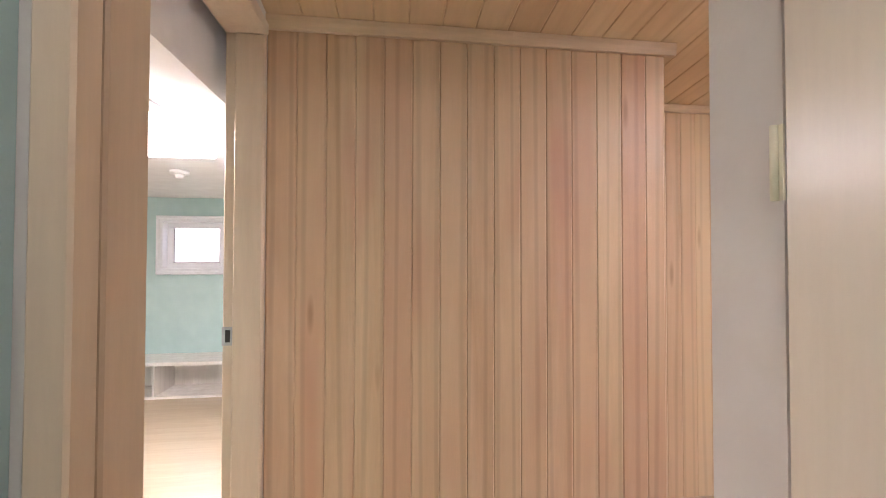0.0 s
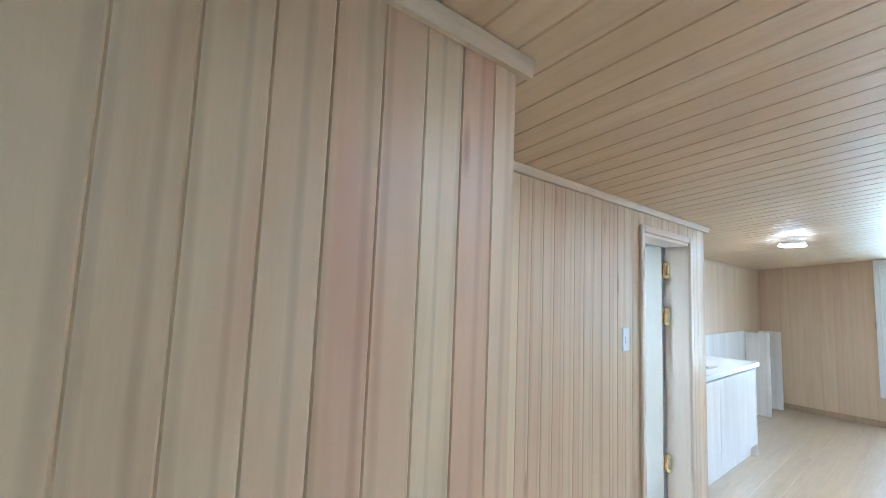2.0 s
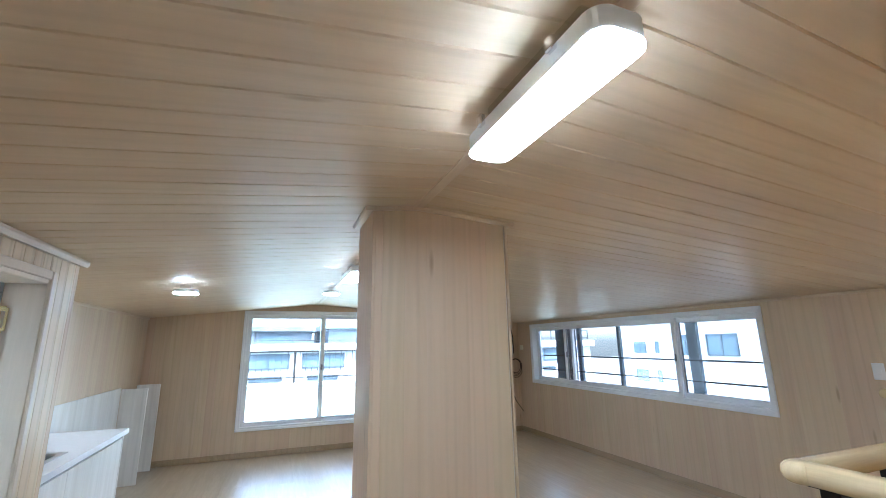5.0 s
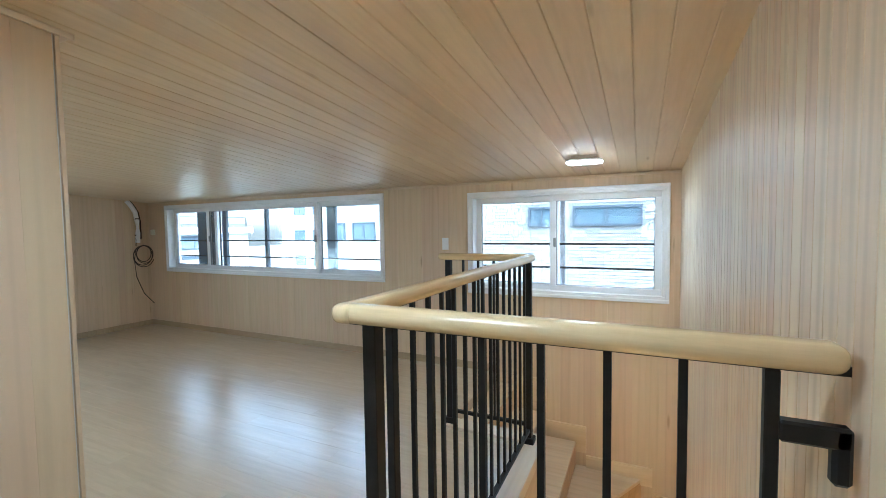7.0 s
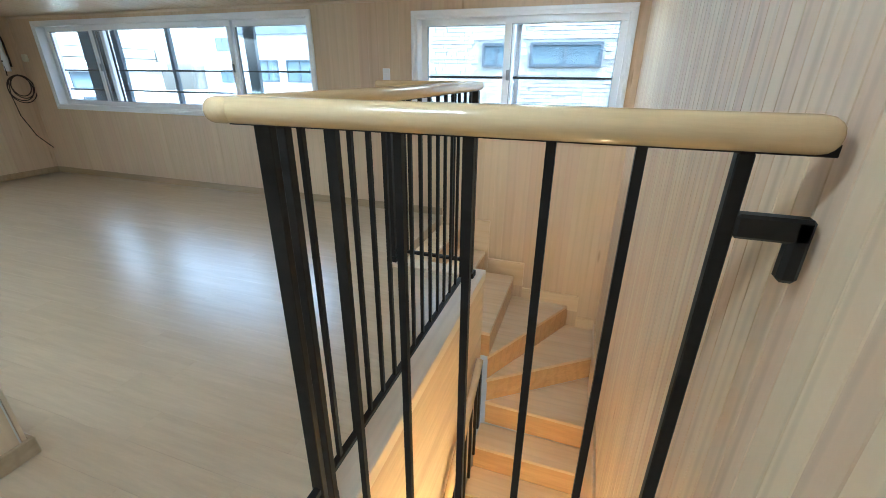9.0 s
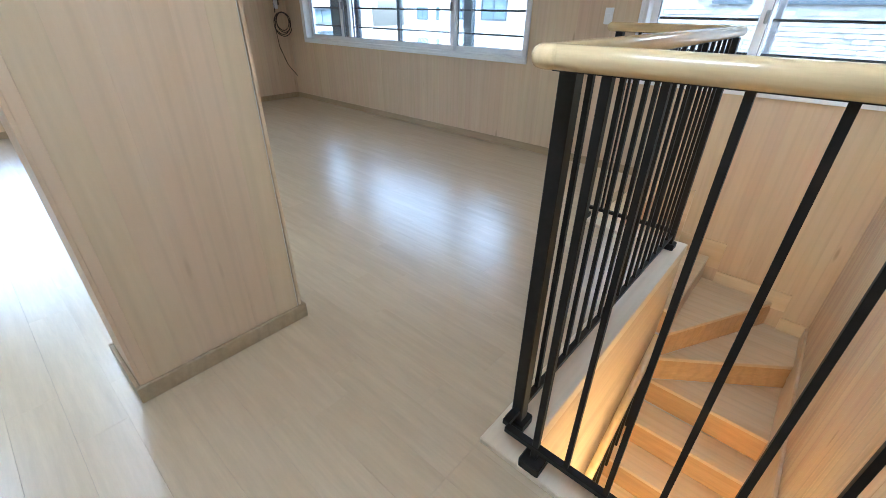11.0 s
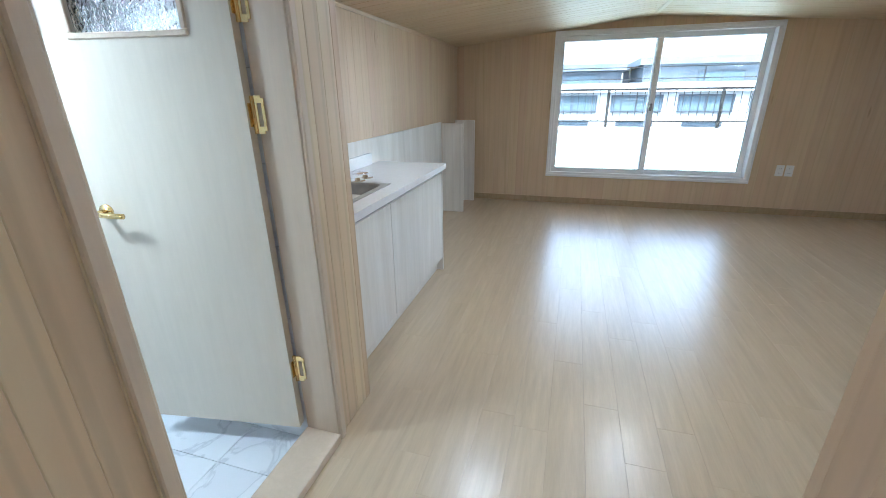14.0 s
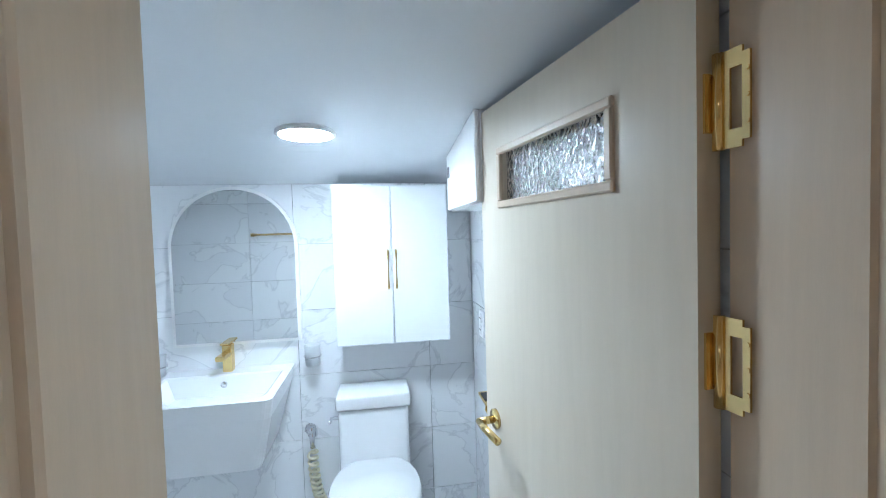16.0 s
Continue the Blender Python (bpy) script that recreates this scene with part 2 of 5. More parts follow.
M_STEEL = mottled("brushed_steel", (0.36, 0.35, 0.34), (0.46, 0.45, 0.44), 14, 0.32, 0.02, metal=1.0)
M_CHROME = mat("chrome", (0.8, 0.8, 0.82), 0.08, 1.0)
M_MIRROR = mat("mirror_silver", (0.92, 0.93, 0.93), 0.02, 1.0)
M_GLASS = glass_mat("clear_glass")
M_RIPPLE = glass_mat("rippled_glass", 0.22, 0.5)
M_FROST = glass_mat("frosted_tumbler_glass", 0.45, color=(0.9, 0.93, 0.95))
M_FROST.node_tree.nodes["Principled BSDF"].inputs["Transmission Weight"].default_value = 0.5
M_MARBLE = marble("marble_tile")
M_GROUT = mottled("grey_grout", (0.5, 0.51, 0.53), (0.58, 0.59, 0.6), 20, 0.8)
M_BATHCEIL = mottled("white_ceiling_panel", (0.72, 0.75, 0.78), (0.78, 0.81, 0.84), 1.2, 0.18, 0.0)
M_GREEN = mottled("pale_green_wallpaper", (0.46, 0.63, 0.60), (0.51, 0.67, 0.64), 8, 0.8, 0.1)
M_WALLPAPER = mottled("white_wallpaper", (0.74, 0.74, 0.72), (0.8, 0.8, 0.78), 8, 0.85, 0.12)
M_PLASTER = mottled("plain_plaster", (0.6, 0.57, 0.52), (0.66, 0.63, 0.58), 5, 0.85, 0.1)
M_DARK = mottled("dark_gap", (0.03, 0.028, 0.025), (0.05, 0.045, 0.04), 12, 0.7)
M_GREY = mottled("grey_plastic", (0.25, 0.25, 0.26), (0.32, 0.32, 0.33), 10, 0.5)
M_CREAM = mottled("cream_plastic", (0.72, 0.68, 0.50), (0.76, 0.72, 0.55), 5, 0.35)
M_CABLE = mottled("dark_cable", (0.03, 0.025, 0.022), (0.06, 0.045, 0.04), 30, 0.5)
M_LAMP = glow("lamp_diffuser", (0.97, 0.98, 1.0), LAMP_POWER)
M_LAMP_COOL = glow("bath_lamp_diffuser", (0.90, 0.96, 1.0), 32.0)
M_LAMP_WARM = glow("warm_lamp_diffuser", (1.0, 0.66, 0.30), 13.0)
M_LAMP_SOFT = glow("bedroom_lamp_diffuser", (1.0, 0.98, 0.95), 3.2)
# dim glow for the lamp added in the first room
M_LAMP_FILL = glow("dim_fill_diffuser", (1.0, 0.98, 0.95), 0.8)
M_LAMP_SQUARE = glow("square_lamp_diffuser", (0.97, 0.98, 1.0), 9.0)
M_TERRACE = mottled("terrace_waterproof_paint", (0.56, 0.68, 0.63), (0.63, 0.74, 0.70), 3, 0.6)
M_PARAPET = mottled("white_parapet_paint", (0.54, 0.58, 0.58), (0.6, 0.64, 0.64), 3, 0.8, 0.1)
M_MORTAR = mottled("brick_mortar", (0.22, 0.215, 0.20), (0.28, 0.27, 0.26), 10, 0.9)
M_DARKCLAD = mottled("slate_grey_cladding", (0.07, 0.085, 0.10), (0.12, 0.14, 0.16), 3, 0.6)
M_WHITEWALL = mottled("white_render", (0.42, 0.43, 0.43), (0.52, 0.53, 0.53), 1.5, 0.85, 0.1)
M_DARKFRAME = mottled("slate_window_frame", (0.035, 0.045, 0.055), (0.055, 0.065, 0.08), 6, 0.5)
M_FARGLASS = mat("dark_window_glass", (0.09, 0.12, 0.14), 0.1)
M_ASPHALT = mottled("asphalt_ground", (0.04, 0.04, 0.04), (0.065, 0.063, 0.06), 1.0, 0.9, 0.2)


# ---- building helpers ----
def bx(bm, x0, y0, z0, x1, y1, z1, bevel=0.0, seg=1):
    """Adds a box, with its edges rounded by bevel."""
    r = bmesh.ops.create_cube(bm, size=1.0)
    vs = r["verts"]
    for v in vs:
        v.co = Vector((x0 + (v.co.x + 0.5) * (x1 - x0), y0 + (v.co.y + 0.5) * (y1 - y0), z0 + (v.co.z + 0.5) * (z1 - z0)))
    if bevel > 0:
        es = list({e for v in vs for e in v.link_edges})
        bmesh.ops.bevel(bm, geom=es, offset=bevel, segments=seg, affect="EDGES", profile=0.5)
    return bm


def box(x0, y0, z0, x1, y1, z1, bevel=0.0, seg=1):
    return bx(bmesh.new(), x0, y0, z0, x1, y1, z1, bevel, seg)


def cyl(bm, p, q, r, r2=None, seg=20):
    """Adds a closed tapered rod from p to q."""
    p, q = Vector(p), Vector(q)
    d = q - p
    m = Matrix.Translation((p + q) / 2) @ d.to_track_quat("Z", "Y").to_matrix().to_4x4()
    bmesh.ops.create_cone(bm, cap_ends=True, segments=seg, radius1=r, radius2=r if r2 is None else r2, depth=d.length, matrix=m)
    return bm


def tube(points, r, seg=10):
    """A round bar swept along points, closed at both ends."""
    bm = bmesh.new()
    pts = [Vector(p) for p in points]
    rings = []
    up = Vector((0, 0, 1))
    for i, p in enumerate(pts):
        d = (pts[min(i + 1, len(pts) - 1)] - pts[max(i - 1, 0)]).normalized()
        s = d.cross(up)
        s = s.normalized() if s.length > 1e-3 else Vector((1, 0, 0))
        u = s.cross(d)
        rings.append([bm.verts.new(p + r * (math.cos(a) * s + math.sin(a) * u)) for a in [2 * math.pi * k / seg for k in range(seg)]])
    for a, b in zip(rings, rings[1:]):
        for k in range(seg):
            bm.faces.new((a[k], a[(k + 1) % seg], b[(k + 1) % seg], b[k]))
    bm.faces.new(rings[0][::-1])
    bm.faces.new(rings[-1])
    bmesh.ops.recalc_face_normals(bm, faces=bm.faces)
    return bm


def prism(poly, z0, z1, bevel=0.0):
    """An upright prism over a plan polygon."""
    bm = bmesh.new()
    f = bm.faces.new([bm.verts.new((x, y, z0)) for x, y in poly])
    r = bmesh.ops.extrude_face_region(bm, geom=[f])
    for v in [g for g in r["geom"] if isinstance(g, bmesh.types.BMVert)]:
        v.co.z = z1
    bmesh.ops.recalc_face_normals(bm, faces=bm.faces)
    if bevel:
        bmesh.ops.bevel(bm, geom=list(bm.edges), offset=bevel, segments=1, affect="EDGES")
    return bm


def mesh_of(name, bm, material, smooth=False):
    me = bpy.data.meshes.new(name)
    bm.to_mesh(me)
    bm.free()
    me.materials.append(material)
    if smooth:
        for p in me.polygons:
            p.use_smooth = True
    return me


def part(name, bm, material, parent, label="", smooth=False):
    """One mesh object under a thing or a part."""
    ob = new(name, mesh_of(name, bm, material, smooth))
    ob.parent = parent
    return tagged(ob, label) if label else ob


def solid(name, bm, material, label, category, kind="", group="", smooth=False):
    """A top-level thing of one mesh."""
    return tagged(new(name, mesh_of(name, bm, material, smooth)), label, category, group, kind)


def thing(name, label, category, at=(0, 0, 0), kind="", group="", turn=0.0):
    e = new(name)
    e.matrix_world = pose(*at, 0, 0, turn)
    e.empty_display_size = 0.1
    return tagged(e, label, category, group, kind)


# ---- the plan, in metres ----
EAST, NORTH, SOUTH = 3.80, 5.03, -2.025
KITCHEN_W = -1.96           # kitchen wall
BATH_X, BATH_END = -1.335, 1.0   # wall with the bathroom door, and its north end
HALL_X, HALL_END = -0.87, -1.62  # panelled hall wall, and its north end
HALL_S = -3.06              # hall's south wall
DOOR_X = -0.038              # hall face of the wall with the first doorway
RIDGE_X, RIDGE_Z = 0.24, 2.105
HOLE_X, HOLE_Y = 0.82, -1.15


def ceil_z(x):
    return RIDGE_Z - 0.102 * (RIDGE_X - x) if x < RIDGE_X else RIDGE_Z - 0.0745 * (x - RIDGE_X)


def plank_mesh(w, h0, h1, c=0.0028, d=0.012, material=None):
    """An upright board with chamfered long edges: width along local x, face towards local -y, foot at z 0."""
    sec = [(0, 0), (0, -d + c), (c, -d), (w - c, -d), (w, -d + c), (w, 0)]
    vs = [(x, y, 0) for x, y in sec] + [(x, y, h0 + (h1 - h0) * x / w) for x, y in sec]
    n = len(sec)
    fs = [tuple(range(n))[::-1], tuple(range(n, 2 * n))] + [(i, (i + 1) % n, n + (i + 1) % n, n + i) for i in range(n)]
    me = bpy.data.meshes.new("plank")
    me.from_pydata(vs, [], [f[::-1] for f in fs])
    me.materials.append(material or M_PLANK)
    return me


def clad(wall, origin, turn, length, top, width, holes=(), foot=0.0, start=0.0, low=None, groove=0.0024, material=None):
    """Boards on a wall's face. origin: plan point at the face's left end as seen from the room; turn: degrees of the
    direction along the wall; top(s): height at s metres along; holes: (s0, s1, z0, z1)."""
    cuts = sorted({0.0, length, *[s for h in holes for s in h[:2] if 0 < s < length]})
    s = -start
    marks = []
    while s < length:
        marks.append(max(s, 0.0))
        s += width
    marks = sorted({*marks, *cuts})
    marks = [m for i, m in enumerate(marks) if i == 0 or m - marks[i - 1] > 0.008] + [length]
    dx, dy = math.cos(radians(turn)), math.sin(radians(turn))
    for a, b in zip(marks, marks[1:]):
        if b - a < 0.008:
            continue
        mid = (a + b) / 2
        spans = [(foot if low is None or not low[0] < mid < low[1] else low[2], None)]
        for h in holes:
            if h[0] - 1e-4 < mid < h[1] + 1e-4:
                nxt = []
                for z0, z1 in spans:
                    hi = top(mid) if z1 is None else z1
                    if h[2] > z0 + 0.02:
                        nxt.append((z0, h[2]))
                    if h[3] < hi - 0.02:
                        nxt.append((h[3], z1))
                spans = nxt
        for z0, z1 in spans:
            h0 = (top(a) if z1 is None else z1) - z0
            h1 = (top(b) if z1 is None else z1) - z0
            ob = new("plank", plank_mesh(b - a, h0, h1, groove, material=material))
            ob.matrix_world = pose(origin[0] + dx * a, origin[1] + dy * a, z0, 0, 0, turn)
            ob.parent = wall


def wall_block(name, label, x0, y0, x1, y1, z0, top, holes=(), material=M_PLASTER):
    """A wall from plan box and a top height by x; holes: (a0, a1, z0, z1) along its longer side."""
    along_x = abs(x1 - x0) > abs(y1 - y0)
    a0, a1 = (x0, x1) if along_x else (y0, y1)
    xs = sorted({a0, a1, *[v for h in holes for v in h[:2]], *([RIDGE_X] if along_x and a0 < RIDGE_X < a1 else [])})
    bm = bmesh.new()
    for a, b in zip(xs, xs[1:]):
        spans = [(z0, None)]
        for h in holes:
            if h[0] <= a + 1e-4 and b <= h[1] + 1e-4:
                spans = [(z0, h[2]), (h[3], None)]
        for s0, s1 in spans:
            if s1 is not None and s1 - s0 < 0.01:
                continue
            p = (a, y0, b, y1) if along_x else (x0, a, x1, b)
            r = bx(bmesh.new(), p[0], p[1], s0, p[2], p[3], s0 + 1 if s1 is None else s1)
            if s1 is None:
                for v in r.verts:
                    if v.co.z > s0 + 0.5:
                        v.co.z = top(v.co.x)
            tmp = bpy.data.meshes.new("tmp")
            r.to_mesh(tmp); r.free()
            bm.from_mesh(tmp)
            bpy.data.meshes.remove(tmp)
    return solid(name, bm, material, label, "wall", "structure")


ABOVE = lambda x: ceil_z(x) + 0.05

# openings: long window, stair window, balcony window
LW = (0.80, 4.59, 0.835, 1.775)
SW = (-1.925, -0.20, 0.775, 1.73)
BW = (-0.765, 1.455, 0.355, 1.985)
BD = (0.02, 0.705, -0.1, 1.80)   # bathroom door opening along y

wall_east = wall_block("wall_east", "pine plank wall with two sliding windows", EAST, -2.2, EAST + 0.2, NORTH + 0.2, -2.9, ABOVE, [LW, SW])
wall_north = wall_block("wall_north", "pine plank gable wall with a balcony window", -2.16, NORTH, EAST, NORTH + 0.2, -0.1, ABOVE, [BW])
wall_kitchen = wall_block("wall_kitchen", "pine plank wall behind the kitchen counter", KITCHEN_W - 0.2, BATH_END - 0.12, KITCHEN_W, NORTH, -0.1, ABOVE)
wall_bath = wall_block("wall_bath", "pine plank wall with the bathroom doorway", BATH_X - 0.12, HALL_END - 0.1, BATH_X, BATH_END, -0.1, ABOVE, [BD])
wall_bath_return = wall_block("wall_bath_return", "pine wall between the bathroom and the kitchen", KITCHEN_W, BATH_END - 0.12, BATH_X - 0.12, BATH_END, -0.1, ABOVE)
wall_hall = wall_block("wall_hall", "pine plank wall of the entrance hall", HALL_X - 0.12, HALL_S, HALL_X, HALL_END, -0.1, ABOVE)
wall_hall_return = wall_block("wall_hall_return", "pine wall closing the hall's panelling", BATH_X, HALL_END - 0.1, HALL_X - 0.12, HALL_END, -0.1, ABOVE)
wall_south = wall_block("wall_south", "narrow pine slat wall beside the stairwell", DOOR_X + 0.145, SOUTH - 0.055, EAST, SOUTH, -2.9, ABOVE)
SD = (-0.86, -0.12, -0.1, 1.95)
wall_hall_south = wall_block("wall_hall_south", "hall wall with the bedroom doorway", HALL_X - 0.12, HALL_S - 0.115, 1.6, HALL_S, -0.1, ABOVE, [SD])
FD = (-3.013, -2.12, -0.1, 1.95)
wall_entry = wall_block("wall_entry", "hall wall with the first room's doorway", DOOR_X, HALL_S, DOOR_X + 0.13, SOUTH - 0.055, -0.1, ABOVE, [FD])
wall_room_east = wall_block("wall_room_east", "pale green wall of the first room", 1.6, HALL_S - 0.17, 1.7, SOUTH - 0.06, -0.1, ABOVE, material=M_GREEN)

clad(wall_east, (EAST, NORTH), -90, NORTH - SOUTH, lambda s: ceil_z(EAST), 0.1,
     [(NORTH - LW[1], NORTH - LW[0], LW[2], LW[3]), (NORTH - SW[1], NORTH - SW[0], SW[2], SW[3])], low=(NORTH + 0.47, 9.0, -1.5), groove=0.001, material=M_PANEL)
clad(wall_north, (KITCHEN_W, NORTH), 0, EAST - KITCHEN_W, lambda s: ceil_z(KITCHEN_W + s), 0.1, [(BW[0] - KITCHEN_W, BW[1] - KITCHEN_W, BW[2], BW[3])], groove=0.0007, material=M_PANEL)
clad(wall_kitchen, (KITCHEN_W, BATH_END), 90, NORTH - BATH_END, lambda s: ceil_z(KITCHEN_W), 0.1, groove=0.0007, material=M_PANEL)
clad(wall_bath, (BATH_X, HALL_END), 90, BATH_END - HALL_END, lambda s: ceil_z(BATH_X), 0.08, [(BD[0] - HALL_END, BD[1] - HALL_END, -0.2, BD[3])], groove=0.0022, start=0.062, material=M_PLANK_PALE)
clad(wall_bath_return, (BATH_X, BATH_END), 180, BATH_X - KITCHEN_W, lambda s: ceil_z(BATH_X - s), 0.1)
clad(wall_hall, (HALL_X, HALL_S), 90, HALL_END - HALL_S, lambda s: ceil_z(HALL_X), 0.0975, groove=0.0036)
clad(wall_hall_return, (HALL_X, HALL_END), 180, HALL_X - BATH_X, lambda s: ceil_z(HALL_X - s), 0.1)
clad(wall_south, (EAST, SOUTH), 180, EAST - DOOR_X - 0.145, lambda s: ceil_z(EAST - s), 0.06, low=(0, EAST - HOLE_X + 0.02, -2.6), groove=0.0024, material=M_PLANK_PALE)

# ---- ceiling: boards across the slope, in one mesh a side ----
def ceiling_side(name, x0, x1, y0, y1):
    verts, faces = [], []
    y, w, c, d = y0, 0.118, 0.0042, 0.012
    while y < y1 - 1e-4:
        e = min(y + w, y1)
        sec = [(y, d), (y, c), (y + c, 0), (e - c, 0), (e, c), (e, d)]
        i = len(verts)
        for x in (x0, x1):
            verts += [(x, yy, ceil_z(x) + dz) for yy, dz in sec]
        n = len(sec)
        faces += [tuple(i + k for k in range(n))[::-1], tuple(i + n + k for k in range(n))]
        faces += [(i + k, i + (k + 1) % n, i + n + (k + 1) % n, i + n + k) for k in range(n)]
        y = e
    me = bpy.data.meshes.new(name)
    me.from_pydata(verts, [], faces)
    me.materials.append(M_PLANK_H)
    return tagged(new(name, me), "pine board ceiling sloping down from the ridge", "ceiling", "", "structure")


ceiling_side("ceiling_west", -2.1, RIDGE_X, HALL_S, NORTH)
ceiling_side("ceiling_east", RIDGE_X, EAST, SOUTH - 1.08, NORTH)
solid("roof", bx(bx(bmesh.new(), -4.2, -7.0, 2.3, EAST + 0.6, NORTH + 0.3, 2.4), -4.2, -7, 2.2, -4.1, 5, 2.3), M_PLASTER, "plain roof slab over the attic", "roof", "structure")
solid("ridge_strip", box(RIDGE_X - 0.022, SOUTH, RIDGE_Z - 0.008, RIDGE_X + 0.022, NORTH, RIDGE_Z + 0.004, 0.002), M_TRIM_Y, "narrow pine strip along the ceiling ridge", "trim", "structure")

# crown mouldings
def moulding(name, p, q, h=0.034, d=0.028, side=(0, 0)):
    """A strip under the ceiling from p to q in plan, d deep to the given side."""
    bm = bmesh.new()
    n = Vector((*side, 0)) * d
    vs = []
    for x, y in (p, q):
        z = ceil_z(x) - 0.002
        zz = ceil_z(x + n.x) - 0.002
        a, b = Vector((x, y, z)), Vector((x, y, 0)) + n
        vs.append([bm.verts.new(v) for v in (a, (x, y, z - h), (b.x - n.x * 0.3, b.y - n.y * 0.3, z - h), (b.x, b.y, zz - h * 0.45), (b.x, b.y, zz))])
    for k in range(5):
        bm.faces.new((vs[0][k], vs[0][(k + 1) % 5], vs[1][(k + 1) % 5], vs[1][k]))
    bm.faces.new(vs[0][::-1]); bm.faces.new(vs[1])
    bmesh.ops.recalc_face_normals(bm, faces=bm.faces)
    return solid(name, bm, M_TRIM_Y if abs(p[0] - q[0]) < 0.01 else M_TRIM_X, "slim pine crown moulding under the ceiling", "trim", "structure")


F = 0.0125
moulding("trim", (HALL_X + F, HALL_S), (HALL_X + F, HALL_END + 0.04), side=(1, 0), h=0.042, d=0.022)
moulding("trim", (BATH_X + F, HALL_END + 0.015), (BATH_X + F, BATH_END + 0.04), side=(1, 0), h=0.03)
moulding("trim", (KITCHEN_W + F, BATH_END + 0.015), (KITCHEN_W + F, NORTH - 0.015), side=(1, 0), h=0.02, d=0.015)
moulding("trim", (EAST - F, SOUTH + 0.015), (EAST - F, NORTH - 0.015), side=(-1, 0), h=0.02, d=0.015)

# ---- floor ----
KERB_W, KERB_N = 0.73, -1.02
TOP_X, TOP_Y = 2.69, -0.47
bm = bmesh.new()
bx(bm, KITCHEN_W - 0.1, BATH_END - 0.1, -0.25, BATH_X - 0.02, NORTH, -0.012)
bx(bm, BATH_X - 0.02, TOP_Y, -0.25, EAST, NORTH, -0.012)
bx(bm, BATH_X - 0.02, HOLE_Y, -0.25, TOP_X, TOP_Y, -0.012)
bx(bm, BATH_X, -6.9, -0.25, HOLE_X, HOLE_Y, -0.012)
bx(bm, HOLE_X, -6.9, -0.25, EAST, SOUTH - 0.055, -0.012)
bx(bm, -4.2, -6.9, -0.25, BATH_X, HALL_S, -0.012)
floor = solid("floor", bm, M_SKIRT, "pale oak laminate plank floor", "floor", "structure")

# skirting boards
def skirting(x0, y0, x1, y1, h=0.075):
    solid("baseboard", box(x0, y0, 0.0, x1, y1, h, 0.004), M_SKIRT, "tan laminate skirting board along the wall", "baseboard", "structure")


skirting(EAST - F - 0.012, TOP_Y, EAST - F, NORTH - F)
skirting(KITCHEN_W + F, NORTH - F - 0.012, EAST - F - 0.012, NORTH - F)
skirting(KITCHEN_W + F, 4.32, KITCHEN_W + F + 0.012, NORTH - F - 0.012)


# ---- windows ----
def ring(bm, u0, u1, v0, v1, w, d0, d1, place, bevel=0.004):
    """A rectangular frame of bar width w in a wall plane; place(u0, v0, u1, v1, d0, d1) gives a box."""
    for a in ((u0, v0, u1, v0 + w), (u0, v1 - w, u1, v1), (u0, v0 + w, u0 + w, v1 - w), (u1 - w, v0 + w, u1, v1 - w)):
        bx(bm, *place(*a, d0, d1), bevel)
    return bm


def sliding_window(name, label, wall, plane, hole, sashes, bars, outward):
    """wall 'x' or 'y': the axis across the wall. d runs outwards from the room's face. sashes: (u0, u1, depth)."""
    def place(u0, v0, u1, v1, d0, d1):
        a, b = sorted((plane + outward * d0, plane + outward * d1))
        return (a, u0, v0, b, u1, v1) if wall == "x" else (u0, a, v0, u1, b, v1)
    w = thing(name, label, "window", kind="structure")
    u0, u1, v0, v1 = hole
    part("window_frame", ring(bmesh.new(), u0, u1, v0, v1, 0.045, -0.028, 0.15, place), M_PVC, w)
    part("window_casing", ring(bmesh.new(), u0 - 0.012, u1 + 0.012, v0 - 0.012, v1 + 0.012, 0.03, -0.034, -0.013, place), M_PVC, w)
    for s0, s1, d in sashes:
        s = part("sash", ring(bmesh.new(), s0, s1, v0 + 0.04, v1 - 0.04, 0.055, d, d + 0.04, place), M_PVC, w)
        g = part("pane", box(*place(s0 + 0.05, v0 + 0.09, s1 - 0.05, v1 - 0.09, d + 0.016, d + 0.022)), M_GLASS, s)
        g.visible_shadow = False
        part("gasket", ring(bmesh.new(), s0 + 0.052, s1 - 0.052, v0 + 0.092, v1 - 0.092, 0.008, d + 0.008, d + 0.03, place, 0), M_GREY, s)
    for z in bars:
        part("guard_bar", box(*place(u0 + 0.04, z - 0.009, u1 - 0.04, z + 0.009, 0.155, 0.173), 0.003), M_BLACK, w, "dark steel guard bar")
    return w, place


lw, P = sliding_window("window_1", "long white sliding window with dark guard bars", "x", EAST, LW,
                       [(LW[0] + 0.04, LW[0] + 1.0, 0.07), (LW[0] + 0.95, LW[0] + 2.95, 0.02), (LW[1] - 1.0, LW[1] - 0.04, 0.07)], (1.05, 1.27), 1)
for u in (LW[0] + 0.97, LW[1] - 0.93):
    part("latch", box(*P(u, 1.26, u + 0.02, 1.34, -0.005, 0.02), 0.003), M_GREY, lw)
for u, d in ((LW[0] + 0.80, 0.13), (LW[0] + 1.93, 0.05), (LW[0] + 2.72, 0.09)):
    part("mullion", box(*P(u, LW[2] + 0.06, u + d, LW[3] - 0.06, 0.155, 0.2), 0.004), M_DARKCLAD, lw, "dark outer mullion")
part("shutter", box(*P(LW[1] - 0.93, LW[2] + 0.06, LW[1] - 0.42, LW[3] - 0.06, 0.18, 0.19), 0.002), M_DARKCLAD, lw, "dark insect screen")
